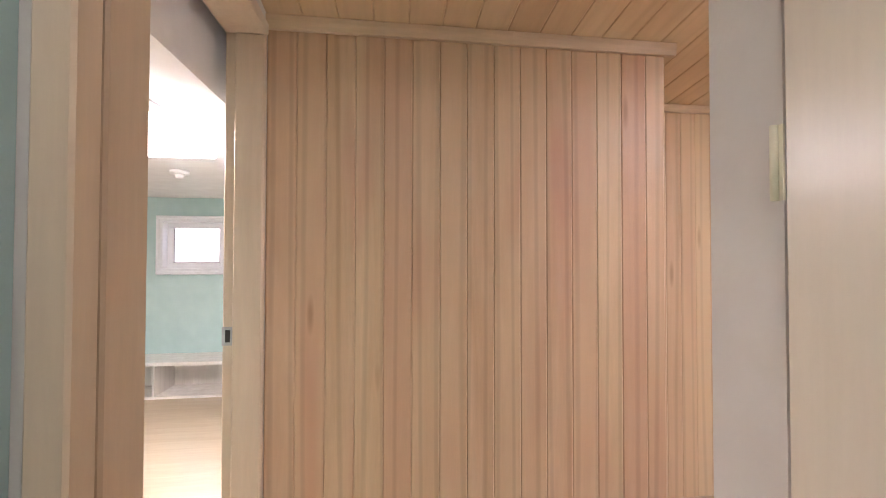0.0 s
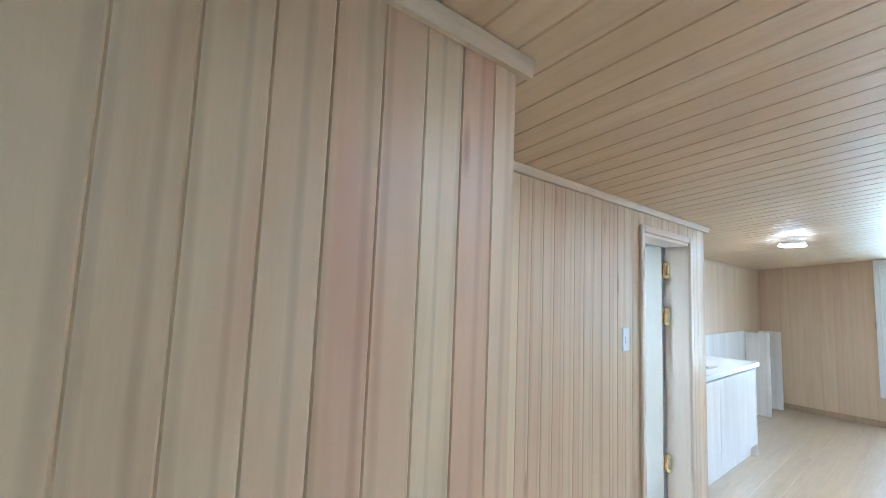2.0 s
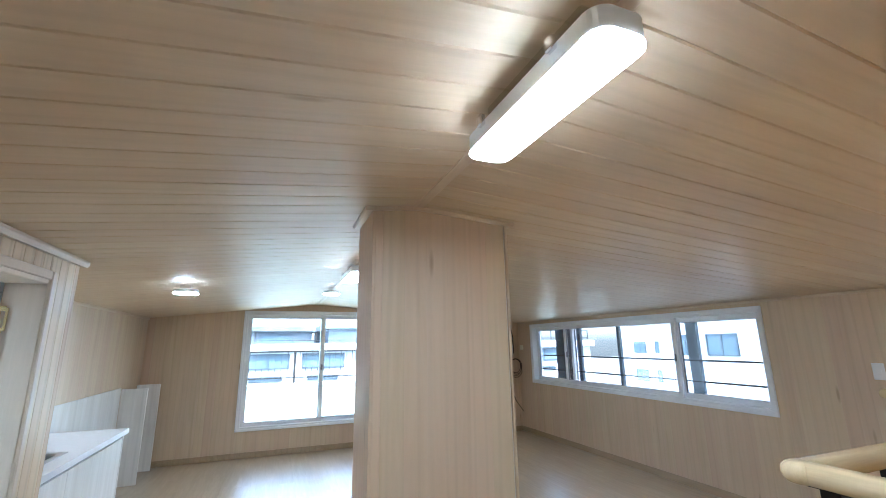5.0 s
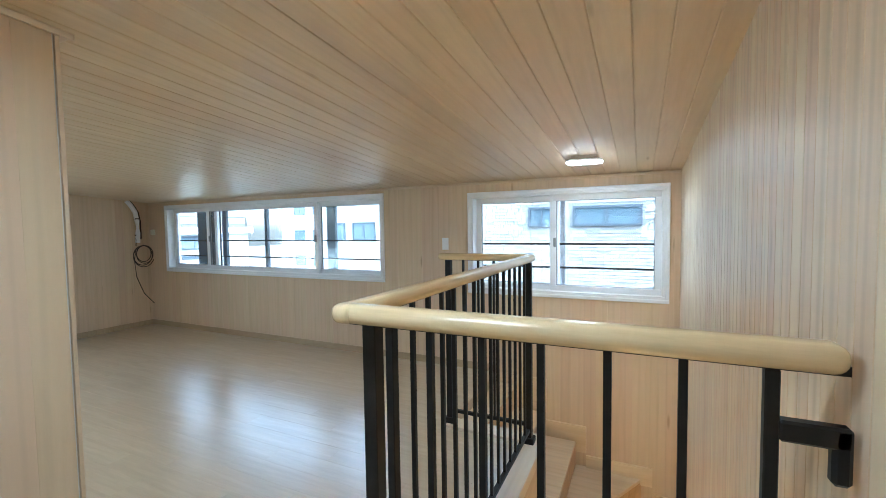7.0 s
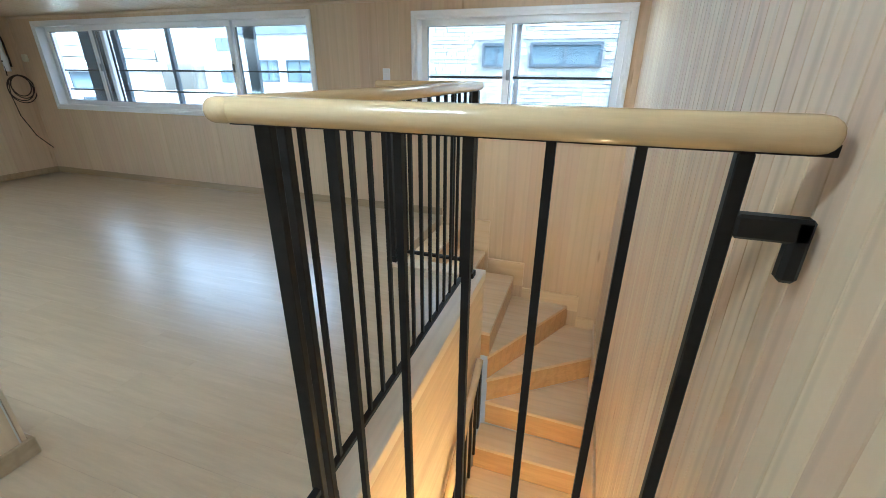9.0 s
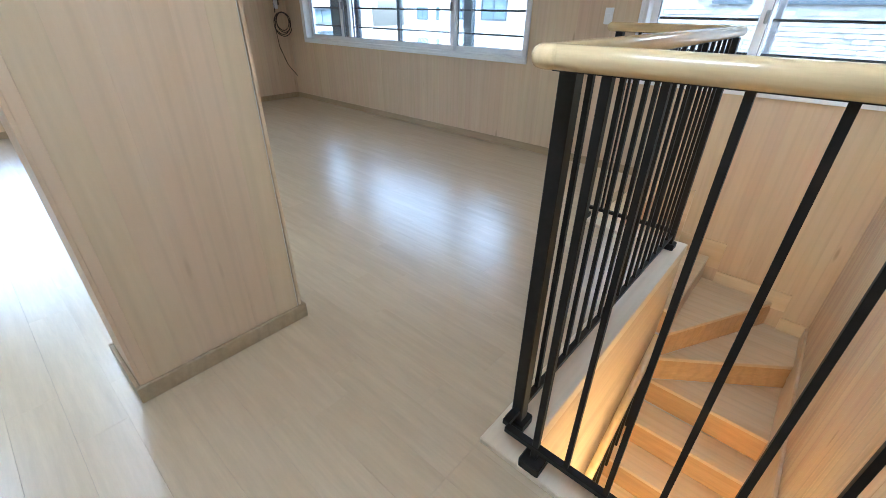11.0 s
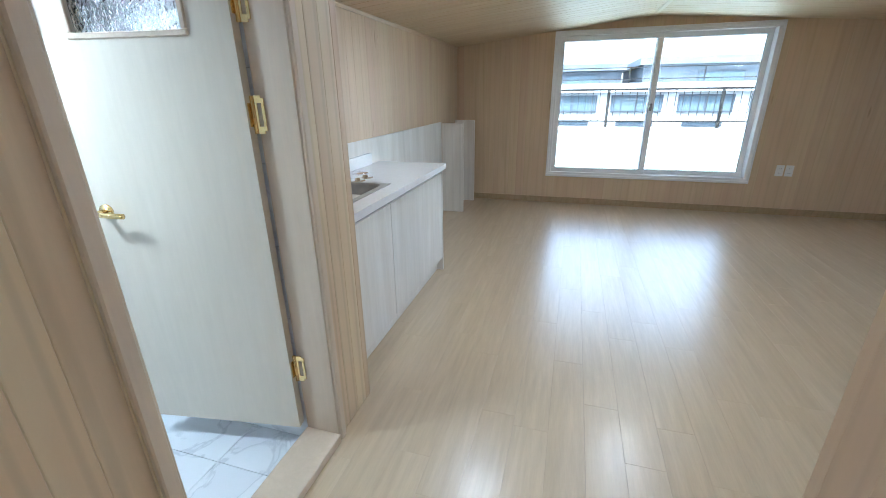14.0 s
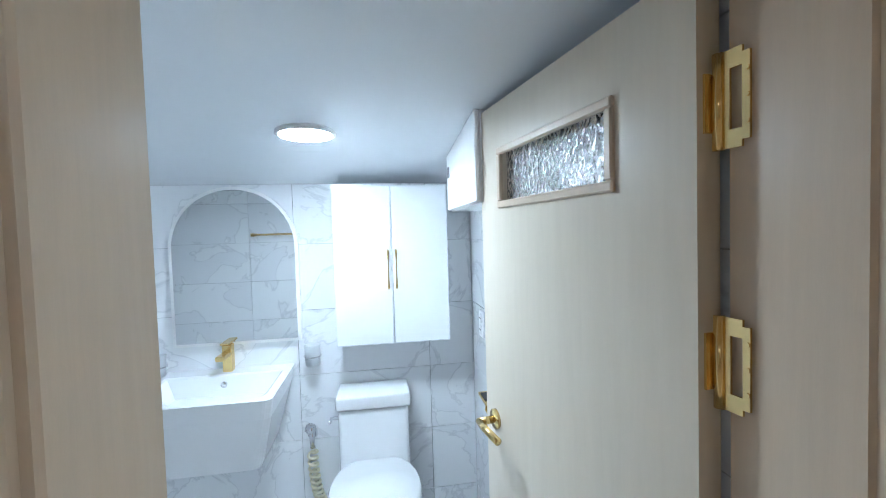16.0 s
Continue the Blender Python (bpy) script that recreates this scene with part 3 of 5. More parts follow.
sw, P = sliding_window("window_2", "white two-leaf sliding window above the stairs", "x", EAST, SW,
                       [(SW[0] + 0.04, SW[0] + 0.95, 0.02), (SW[0] + 0.88, SW[1] - 0.04, 0.075)], (1.02, 1.24), 1)
part("latch", box(*P(SW[0] + 0.89, 1.22, SW[0] + 0.915, 1.3, -0.012, 0.02), 0.004), M_GREY, sw)
part("mullion", box(*P(SW[0] + 0.84, SW[2] + 0.06, SW[0] + 0.88, SW[3] - 0.06, 0.16, 0.2), 0.004), M_GREY, sw)
bw, P = sliding_window("window_3", "large white sliding balcony window", "y", NORTH, BW,
                       [(BW[0] + 0.04, BW[0] + 1.14, 0.02), (BW[0] + 1.07, BW[1] - 0.04, 0.075)], (), 1)
part("latch", box(*P(BW[0] + 1.09, 1.13, BW[0] + 1.115, 1.21, -0.012, 0.02), 0.004), M_GREY, bw)

# ---- column ----
CX0, CX1, CY0, CY1 = 0.034, 0.70, 0.012, 0.34
column = solid("column_core", prism([(CX0 + 0.012, CY0 + 0.012), (CX1 - 0.012, CY0 + 0.012), (CX1 - 0.012, CY1 - 0.012), (CX0 + 0.012, CY1 - 0.012)], 0, 2.06), M_PLASTER, "square column clad in pine boards", "column", "structure")
for o, t, ln, f in (((CX0 + 0.012, CY0 + 0.012), 0, CX1 - CX0 - 0.024, lambda s: ceil_z(CX0 + 0.012 + s)), ((CX1 - 0.012, CY0), 90, CY1 - CY0, lambda s: ceil_z(CX1)),
                    ((CX1 - 0.012, CY1 - 0.012), 180, CX1 - CX0 - 0.024, lambda s: ceil_z(CX1 - s)), ((CX0 + 0.012, CY1), -90, CY1 - CY0, lambda s: ceil_z(CX0))):
    if t == 0:
        clad(column, o, t, 0.034, f, 0.1, groove=0.0022, material=M_PANEL)
        clad(column, (o[0] + 0.034, o[1]), t, ln - 0.034, lambda s: ceil_z(CX0 + 0.046 + s), 0.1, groove=0.0006, material=M_PANEL)
    else:
        clad(column, o, t, ln, f, 0.1, start=0.066, groove=0.0006, material=M_PANEL)
for b in ((0.017, -0.004, 0.717, CY0), (0.017, CY0, CX0, CY1), (CX1, CY0, 0.717, CY1), (0.017, CY1, 0.717, CY1 + 0.016)):
    skirting(*b)
moulding("trim", (CX0 - 0.035, CY0), (RIDGE_X, CY0), side=(0, -1), h=0.018, d=0.014)
moulding("trim", (RIDGE_X, CY0), (CX1 + 0.035, CY0), side=(0, -1), h=0.018, d=0.014)
moulding("trim", (CX0, CY0), (CX0, CY1), side=(-1, 0), h=0.018, d=0.035)
moulding("trim", (CX1, CY0), (CX1, CY1), side=(1, 0), h=0.018, d=0.035)


# ---- ceiling lamps ----
def round_plate(lx, ly, r, z0, z1, edge=0.006, n=6):
    """A plate with round corners in plan and a softened lower edge."""
    def outline(inset, z):
        pts = []
        for sx, sy, a0 in ((1, 1, 0), (-1, 1, 90), (-1, -1, 180), (1, -1, 270)):
            cx, cy = sx * (lx / 2 - r), sy * (ly / 2 - r)
            pts += [(cx + (r - inset) * math.cos(radians(a0 + 90 * i / n)), cy + (r - inset) * math.sin(radians(a0 + 90 * i / n)), z) for i in range(n + 1)]
        return pts
    bm = bmesh.new()
    rings = [[bm.verts.new(p) for p in outline(i, z)] for i, z in ((0, z1), (0, z0 + edge), (edge * 0.4, z0 + edge * 0.4), (edge, z0))]
    for p, q in zip(rings, rings[1:]):
        for k in range(len(p)):
            bm.faces.new((p[k], p[(k + 1) % len(p)], q[(k + 1) % len(p)], q[k]))
    bm.faces.new(rings[0]); bm.faces.new(rings[-1])
    bmesh.ops.recalc_face_normals(bm, faces=bm.faces)
    return bm


def bar_lamp(x, y, lx, ly, label, group, drop=0.105, diffuser=M_LAMP):
    """A lamp under the sloping ceiling: mount, white tray, round-cornered glowing plate, clips at its sides."""
    zc = ceil_z(x) - 0.012
    lamp = thing("ceiling_light", label, "ceiling light", (x, y, zc), group=group)
    r = min(lx, ly) * 0.3
    part("mount", box(-lx * 0.22, -ly * 0.36, -drop * 0.5, lx * 0.22, ly * 0.36, 0.014, 0.004), M_CHROME, lamp, "chrome mount")
    part("tray", round_plate(lx - 0.002, ly - 0.002, r - 0.001, -drop * 0.93, -drop * 0.5, 0.003), M_WHITE, lamp)
    part("diffuser", round_plate(lx, ly, r, -drop, -drop * 0.93, 0.002), diffuser, lamp, "glowing white diffuser")
    for a in (-0.28, 0.28) if drop > 0.08 else ():
        for sx in (-1, 1):
            c = (sx * lx / 2, a * ly)
            part("clip", box(min(c[0], c[0] + sx * 0.014), c[1] - 0.012, -0.07, max(c[0], c[0] + sx * 0.014), c[1] + 0.012, -0.04, 0.003), M_CHROME, lamp)
    return lamp


bar_lamp(0.182, -1.03, 0.122, 0.52, "long white ceiling lamp on the ridge, lit", "ceiling lamps")
bar_lamp(0.195, 1.45, 0.122, 0.52, "long white ceiling lamp behind the column, lit", "ceiling lamps")
bar_lamp(-1.02, 2.10, 0.17, 0.17, "small square ceiling lamp near the kitchen, lit", "ceiling lamps", 0.06, M_LAMP_SQUARE)
bar_lamp(0.2, 2.95, 0.17, 0.17, "small square ceiling lamp near the balcony window, lit", "ceiling lamps", 0.06, M_LAMP_SQUARE)
bar_lamp(3.06, -1.36, 0.17, 0.24, "small square ceiling lamp over the stairs, lit", "ceiling lamps", 0.035)


# ---- stair opening, kerb and railing ----
bm = bx(bmesh.new(), KERB_W, SOUTH + F, -0.05, HOLE_X + 0.012, HOLE_Y - 0.018, 0.022, 0.004)
bx(bm, KERB_W, HOLE_Y - 0.018, -0.05, TOP_X, KERB_N, 0.022, 0.004)
bx(bm, TOP_X - 0.13, KERB_N, -0.05, TOP_X, TOP_Y - 0.02, 0.022, 0.004)
solid("stair_kerb", bm, M_KERB, "pale pine kerb board round the stair opening", "trim", "structure")
solid("stair_lining", bx(bx(bmesh.new(), HOLE_X - 0.02, HOLE_Y - 0.008, -2.6, TOP_X - 0.14, HOLE_Y + 0.015, -0.0505), TOP_X - 0.14, HOLE_Y - 0.008, -2.6, TOP_X + 0.006, TOP_Y, -0.0505), M_TRIM_X, "varnished pine lining inside the stair opening", "wall", "structure")
solid("stair_west_wall", box(HOLE_X - 0.14, SOUTH - 0.05, -2.9, HOLE_X - 0.02, HOLE_Y + 0.02, -0.25), M_PLASTER, "plain wall closing the lower stairwell", "wall", "structure")
solid("lower_floor", box(-0.6, SOUTH - 0.1, -2.95, EAST, 0.2, -2.85), M_FLOOR, "lower storey floor under the stairs", "floor", "structure")

RISE = 0.22
NEWEL = (2.76, -1.20)
stair = thing("staircase", "varnished pine winder staircase going down", "stairs")
steps = [[(TOP_X, -0.66), (EAST, -0.66), (EAST, TOP_Y), (TOP_X, TOP_Y)], [(TOP_X, -0.92), (EAST, -0.92), (EAST, -0.66), (TOP_X, -0.66)],
         [(NEWEL[0], -1.21), (EAST, -1.21), (EAST, -0.92), (NEWEL[0], -0.92)], [NEWEL, (EAST, -1.755), (EAST, -1.21)],
         [NEWEL, (3.37, SOUTH), (EAST, SOUTH), (EAST, -1.755)], [NEWEL, (2.74, SOUTH), (3.37, SOUTH)]]
x = 2.745
for k in range(7):
    steps.append([(x - 0.245, HOLE_Y - 0.03), (x - 0.245, SOUTH), (x, SOUTH), (x, HOLE_Y - 0.03)])
    x -= 0.245
for i, poly in enumerate(steps):
    z = -0.09 - RISE * i
    cx, cy = sum(p[0] for p in poly) / len(poly), sum(p[1] for p in poly) / len(poly)
    st = part("tread", prism(poly, z - 0.03, z, 0.003), M_TREAD, stair)
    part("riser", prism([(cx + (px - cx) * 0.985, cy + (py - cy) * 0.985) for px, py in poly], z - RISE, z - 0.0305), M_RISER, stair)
# plinths stepping down along the walls
part("string_board", prism([(EAST - F - 0.02, -0.95), (EAST - F, -0.95), (EAST - F, TOP_Y), (EAST - F - 0.02, TOP_Y)], -0.6, 0.0), M_TREAD, stair)
for v in stair.children[-1].data.vertices:
    drop = (v.co.y - TOP_Y) * (RISE / 0.26)
    v.co.z = drop + (0.1 if v.co.z > -0.3 else -0.3)
part("string_board", box(EAST - F - 0.018, -1.30, -0.62, EAST - F, -0.95, -0.38, 0.002), M_TREAD, stair)
part("string_board", box(EAST - F - 0.018, -1.83, -0.80, EAST - F, -1.30, -0.64, 0.002), M_TREAD, stair)
part("string_board", box(EAST - F - 0.018, SOUTH + F, -1.0, EAST - F, -1.83, -0.86, 0.002), M_TREAD, stair)
part("string_board", box(3.30, SOUTH + F, -1.1, EAST - F - 0.02, SOUTH + F + 0.018, -0.86, 0.003), M_TREAD, stair)
part("string_board", box(1.2, SOUTH + F, -1.6, 3.30, SOUTH + F + 0.018, -0.86, 0.003), M_TREAD, stair)
for v in stair.children[-1].data.vertices:
    v.co.z -= (3.30 - v.co.x) * RISE / 0.245 * 0.8


def railing(p, q, posts, rods, h=1.198, pw=0.02, name="stair_railing", ends=(0.05, 0.05), label=""):
    """A run of railing from p to q: rounded wooden handrail, flat post at each named place, square balusters, bottom bar."""
    px, py = p
    qx, qy = q
    ln = math.hypot(qx - px, qy - py)
    turn = math.degrees(math.atan2(qy - py, qx - px))
    r = thing(name, label, "railing", (px, py, 0.022), turn=turn, group="stair railings")
    part("handrail", box(-ends[0], -0.03, h - 0.038, ln + ends[1], 0.03, h + 0.008, 0.021, 4), M_RAIL, r, "varnished pale wood handrail", True)
    part("top_bar", box(0.01, -0.009, h - 0.04, ln - 0.01, 0.009, h - 0.025), M_BLACK, r)
    part("bottom_bar", box(0.01, -0.012, 0.075, ln - 0.01, 0.012, 0.097, 0.002), M_BLACK, r)
    for s in posts:
        pb = part("post", box(s - pw, -pw, 0.0, s + pw, pw, h - 0.04, 0.002), M_BLACK, r, "black square steel post")
        part("post_shoe", box(s - 0.036, -0.036, 0.0, s + 0.036, 0.036, 0.04, 0.005), M_BLACK, pb)
    me = mesh_of("baluster", box(-0.007, -0.007, 0.09, 0.007, 0.007, h - 0.04), M_BLACK)
    for s in rods:
        o = new("baluster", me)
        o.location = (s, 0, 0)
        o.parent = r
    return r


RX, RY, RX2 = 0.765, -1.085, 2.60
west_run = railing((RX, RY), (RX, SOUTH + 0.018), (0.12, 0.82), (0.221, 0.341, 0.461, 0.581, 0.70), label="black steel railing with wooden handrail, ending at the slat wall", ends=(0.036, -0.012), pw=0.010)
railing((RX, RY), (RX2, RY), (0.1, 1.79), [0.1 + 1.69 * k / 16 for k in range(1, 16)], label="long black steel railing with wooden handrail beside the stairs", ends=(0.036, 0.036))
railing((RX2 + 0.02, RY), (RX2 + 0.02, TOP_Y), (0.58,), (0.14, 0.25, 0.36, 0.47), label="short black steel railing with wooden handrail at the stair head", ends=(0.0, 0.04))
bm = box(0.829, -0.012, 1.046, 0.917, 0.012, 1.08, 0.004)
bx(bm, 0.893, -0.012, 0.99, 0.918, 0.012, 1.08, 0.006)
part("wall_bracket", bm, M_BLACK, west_run, "black steel bracket to the wall")

low = thing("lower_railing", "black steel railing of the lower stair flight", "railing", (0, 0, 0))
part("handrail", tube([(2.45, HOLE_Y - 0.06, -0.55), (1.2, HOLE_Y - 0.06, -1.45)], 0.026), M_RAIL, low, "varnished wood handrail", True)
for k in range(9):
    xx = 2.4 - 0.13 * k
    part("baluster", box(xx - 0.009, HOLE_Y - 0.069, -0.6 - 0.72 * (2.45 - xx) - 0.75, xx + 0.009, HOLE_Y - 0.051, -0.58 - 0.72 * (2.45 - xx)), M_BLACK, low)
part("post", box(2.42, HOLE_Y - 0.08, -1.15, 2.46, HOLE_Y - 0.04, -0.57, 0.002), M_BLACK, low)

wl = thing("stair_wall_lamp", "warm lamp lighting the lower stair flight", "wall lamp", (1.0, SOUTH + 0.0, -0.95))
part("base", box(-0.06, 0.0, -0.06, 0.06, 0.03, 0.06, 0.01), M_WHITE, wl)
part("shade", box(-0.08, 0.03, -0.08, 0.08, 0.12, 0.08, 0.03, 3), M_LAMP_WARM, wl, "glowing warm shade", True)

# ---- kitchen ----
CT_Y0, CT_Y1, CT_X = BATH_END + 0.015, 2.54, -1.41
SPLASH = 1.045
counter = thing("base_cabinet", "pale ash kitchen base cabinet under the sink", "cabinet", (0, 0, 0))
part("body", box(KITCHEN_W + F, CT_Y0, 0.1, CT_X - 0.022, CT_Y1 - 0.02, 0.795), M_ASH, counter)
part("plinth", box(KITCHEN_W + F, CT_Y0, 0.0, CT_X - 0.05, CT_Y1 - 0.02, 0.1), M_ASH, counter)
part("end_panel", box(KITCHEN_W + F, CT_Y1 - 0.018, 0.0, CT_X + 0.002, CT_Y1, 0.815, 0.002), M_ASH, counter)
for y0, y1 in ((CT_Y0, 1.56), (1.56, CT_Y1 - 0.02)):
    part("door", box(CT_X - 0.02, y0 + 0.002, 0.11, CT_X, y1 - 0.002, 0.795, 0.002), M_ASH, counter)
part("grip_rail", box(CT_X - 0.035, CT_Y0, 0.796, CT_X - 0.012, CT_Y1 - 0.02, 0.822), M_GREY, counter)
SK = (-1.86, -1.50, 1.19, 1.75)
top0, top1 = 0.822, 0.86


def slab_with_hole(xs, ys, z0, z1):
    """A slab on a three by three grid with its middle cell cut out."""
    bm = bmesh.new()
    g = [[bm.verts.new((x, y, z0)) for y in ys] for x in xs]
    fs = [bm.faces.new((g[i][j], g[i + 1][j], g[i + 1][j + 1], g[i][j + 1])) for i in range(3) for j in range(3) if (i, j) != (1, 1)]
    r = bmesh.ops.extrude_face_region(bm, geom=fs)
    for v in [e for e in r["geom"] if isinstance(e, bmesh.types.BMVert)]:
        v.co.z = z1
    bmesh.ops.recalc_face_normals(bm, faces=bm.faces)
    return bm


worktop = thing("worktop", "white speckled stone worktop with a raised back edge", "worktop")
part("slab", slab_with_hole((KITCHEN_W + F, SK[0], SK[1], CT_X + 0.025), (CT_Y0, SK[2], SK[3], CT_Y1 + 0.02), top0, top1), M_STONE, worktop)
part("back_edge", box(KITCHEN_W + F, CT_Y0, top1, KITCHEN_W + F + 0.034, 2.40, top1 + 0.085, 0.006, 2), M_STONE, worktop)
sink = thing("sink", "stainless steel kitchen sink set into the white worktop", "sink")
def sink_bowl(x0, x1, y0, y1, z):
    """A pressed bowl: flat rim, round-cornered opening, sloping sides and a flat bottom."""
    def outline(m, r, zz, n=6):
        pts = []
        for cx, cy, a0 in ((x1 - m - r, y1 - m - r, 0), (x0 + m + r, y1 - m - r, 90), (x0 + m + r, y0 + m + r, 180), (x1 - m - r, y0 + m + r, 270)):
            pts += [(cx + r * math.cos(radians(a0 + 90 * i / n)), cy + r * math.sin(radians(a0 + 90 * i / n)), zz) for i in range(n + 1)]
        return pts
    bm = bmesh.new()
    prof = ((-0.012, 0.012, z + 0.0005), (-0.012, 0.012, z + 0.004), (0.022, 0.06, z + 0.004), (0.03, 0.06, z - 0.006), (0.04, 0.06, z - 0.17), (0.07, 0.05, z - 0.19))
    rings = [[bm.verts.new(p) for p in outline(*q)] for q in prof]
    for p, q in zip(rings, rings[1:]):
        for k in range(len(p)):
            bm.faces.new((p[k], p[(k + 1) % len(p)], q[(k + 1) % len(p)], q[k]))
    bm.faces.new(rings[-1])
    bmesh.ops.recalc_face_normals(bm, faces=bm.faces)
    return bm


part("bowl", sink_bowl(SK[0], SK[1], SK[2], SK[3], top1), M_STEEL, sink)
part("drain", cyl(bmesh.new(), (-1.68, 1.47, 0.6705), (-1.68, 1.47, 0.678), 0.045), M_CHROME, sink)
part("drain_lid", cyl(bmesh.new(), (-1.82, 2.02, top1), (-1.82, 2.02, top1 + 0.012), 0.055, 0.045), M_CHROME, sink, "loose chrome drain lid on the worktop", True)
for k in range(2):
    solid("sink_drain_lid", cyl(cyl(bmesh.new(), (-1.73, 1.80 + 0.105 * k, top1), (-1.73, 1.80 + 0.105 * k, top1 + 0.008), 0.05, 0.046), (-1.73, 1.80 + 0.105 * k, top1 + 0.008), (-1.73, 1.80 + 0.105 * k, top1 + 0.02), 0.02, 0.012), M_CHROME, "loose steel drain lid lying on the worktop", "drain lid", group="drain lids", smooth=False)
solid("splash_panel", box(KITCHEN_W + F + 0.0005, CT_Y0, 0.0, KITCHEN_W + F + 0.012, 4.27, SPLASH, 0.002), M_ASH, "pale ash splash panel on the kitchen wall", "panel", "structure")
solid("loose_board", box(KITCHEN_W + F + 0.013, 4.275, 0, -1.68, 4.30, 1.03, 0.002), M_ASH, "pale ash board standing upright against the wall", "board", group="standing boards")
solid("loose_board", box(KITCHEN_W + F + 0.013, 4.86, 0, -1.68, 4.885, 1.03, 0.002), M_ASH, "pale ash board standing upright near the corner", "board", group="standing boards")


# ---- switches and sockets ----
def wall_plate(name, label, category, at, turn, w=0.07, h=0.12, keys=1, dark=False):
    s = thing(name, label, category, at, turn=turn)
    part("plate", box(-w / 2, -0.009, -h / 2, w / 2, 0, h / 2, 0.003), M_WHITE, s)
    for k in range(keys):
        zz = (k - (keys - 1) / 2) * h * 0.42
        if dark:
            part("socket_face", cyl(bmesh.new(), (0, -0.009, zz), (0, -0.013, zz), 0.021), M_WHITE, s)
            for d in (-0.008, 0.008):
                part("pin_hole", cyl(bmesh.new(), (d, -0.0131, zz), (d, -0.0145, zz), 0.003, seg=8), M_DARK, s)
        else:
            part("key", box(-w * 0.26, -0.014, zz - h * 0.16, w * 0.26, -0.009, zz + h * 0.16, 0.002), M_WHITE, s)
    return s


wall_plate("light_switch", "white light switch beside the bathroom door", "switch", (BATH_X + F, -0.165, 1.2), 90)
wall_plate("light_switch", "white light switch between the two east windows", "switch", (EAST - F, 0.06, 1.245), -90)
wall_plate("wall_socket", "white double wall socket low under the balcony window", "socket", (1.74, NORTH - F, 0.5), 0, 0.075, 0.12, 2, True)
wall_plate("wall_socket", "white wall socket low beside another socket", "socket", (1.83, NORTH - F, 0.5), 0, 0.075, 0.12, 2, True)

# ---- air-conditioner pipes in the corner ----
pc = thing("pipe_bundle", "taped refrigerant pipes and coiled black cable hanging from the wall", "pipes", (EAST - F, 0, 0))
pts = [(-0.30, 5.0, 1.86), (-0.26, 4.985, 1.80), (-0.21, 4.97, 1.70), (-0.19, 4.965, 1.56), (-0.19, 4.96, 1.40), (-0.2, 4.955, 1.25)]
part("pipe", tube(pts, 0.03), M_WHITE, pc, "white taped pipe", True)
part("pipe", tube([(x + 0.045, y + 0.01, z) for x, y, z in pts[:-1]] + [(-0.15, 4.965, 1.30)], 0.012), M_CABLE, pc, "dark insulated pipe", True)
for z in (1.6, 1.36, 1.31):
    part("tape", tube([(-0.192, 4.965, z - 0.008), (-0.192, 4.965, z + 0.008)], 0.033, 14), M_CABLE, pc)
for k in range(4):
    part("cable_loop", tube([(-0.15 + 0.02 * (k % 2) + (0.10 + 0.014 * k) * math.cos(a), 4.95 + 0.012 * k - 0.04, 1.09 - 0.015 * k + (0.12 + 0.012 * k) * math.sin(a)) for a in [2 * math.pi * i / 24 for i in range(25)]], 0.006, 8), M_CABLE, pc, "coiled black cable", True)
part("cable", tube([(-0.24, 4.94, 1.15), (-0.27, 4.93, 1.0), (-0.25, 4.93, 0.75), (-0.16, 4.93, 0.5), (-0.03, 4.92, 0.33)], 0.006, 8), M_CABLE, pc, "loose cable end", True)
part("cable", tube([(-0.19, 4.95, 1.35), (-0.22, 4.95, 1.3), (-0.23, 4.95, 1.2)], 0.006, 8), M_CABLE, pc, "", True)
solid("ceiling_pipe_outlet", box(EAST - 0.05, 4.86, 1.36, EAST - F, 4.93, 1.44, 0.008), M_CREAM, "small cream socket box beside the pipes", "socket")

# ---- doors and doorways ----
def doorway(name, label, boxes, material=M_JAMB):
    d = thing(name, label, "door frame", kind="structure")
    for nm, b in boxes:
        part(nm, box(*b, 0.004), material, d)
    return d


JB = BATH_X - 0.135
doorway("doorframe_1", "beige film-wrapped frame of the bathroom doorway", [
    ("jamb", (JB, BD[0] - 0.002, -0.06, BATH_X + 0.02, BD[0] + 0.03, BD[3] + 0.02)), ("jamb", (JB, BD[1] - 0.009, -0.06, BATH_X + 0.02, BD[1] + 0.002, BD[3] + 0.02)),
    ("head", (JB, BD[0] + 0.035, BD[3] - 0.02, BATH_X + 0.02, BD[1] - 0.009, BD[3] + 0.02)),
    ("casing", (BATH_X + F + 0.001, BD[0] - 0.02, 0, BATH_X + 0.032, BD[0] + 0.018, BD[3] + 0.04)),
    ("casing", (BATH_X + F + 0.001, BD[1] - 0.005, 0, BATH_X + 0.032, BD[1] + 0.028, BD[3] + 0.04)),
    ("casing", (BATH_X + F + 0.001, BD[0] + 0.018, BD[3] + 0.0, BATH_X + 0.032, BD[1] - 0.012, BD[3] + 0.04)),
    ("sill", (JB, BD[0] + 0.035, -0.06, BATH_X + 0.03, BD[1] - 0.009, 0.03))])

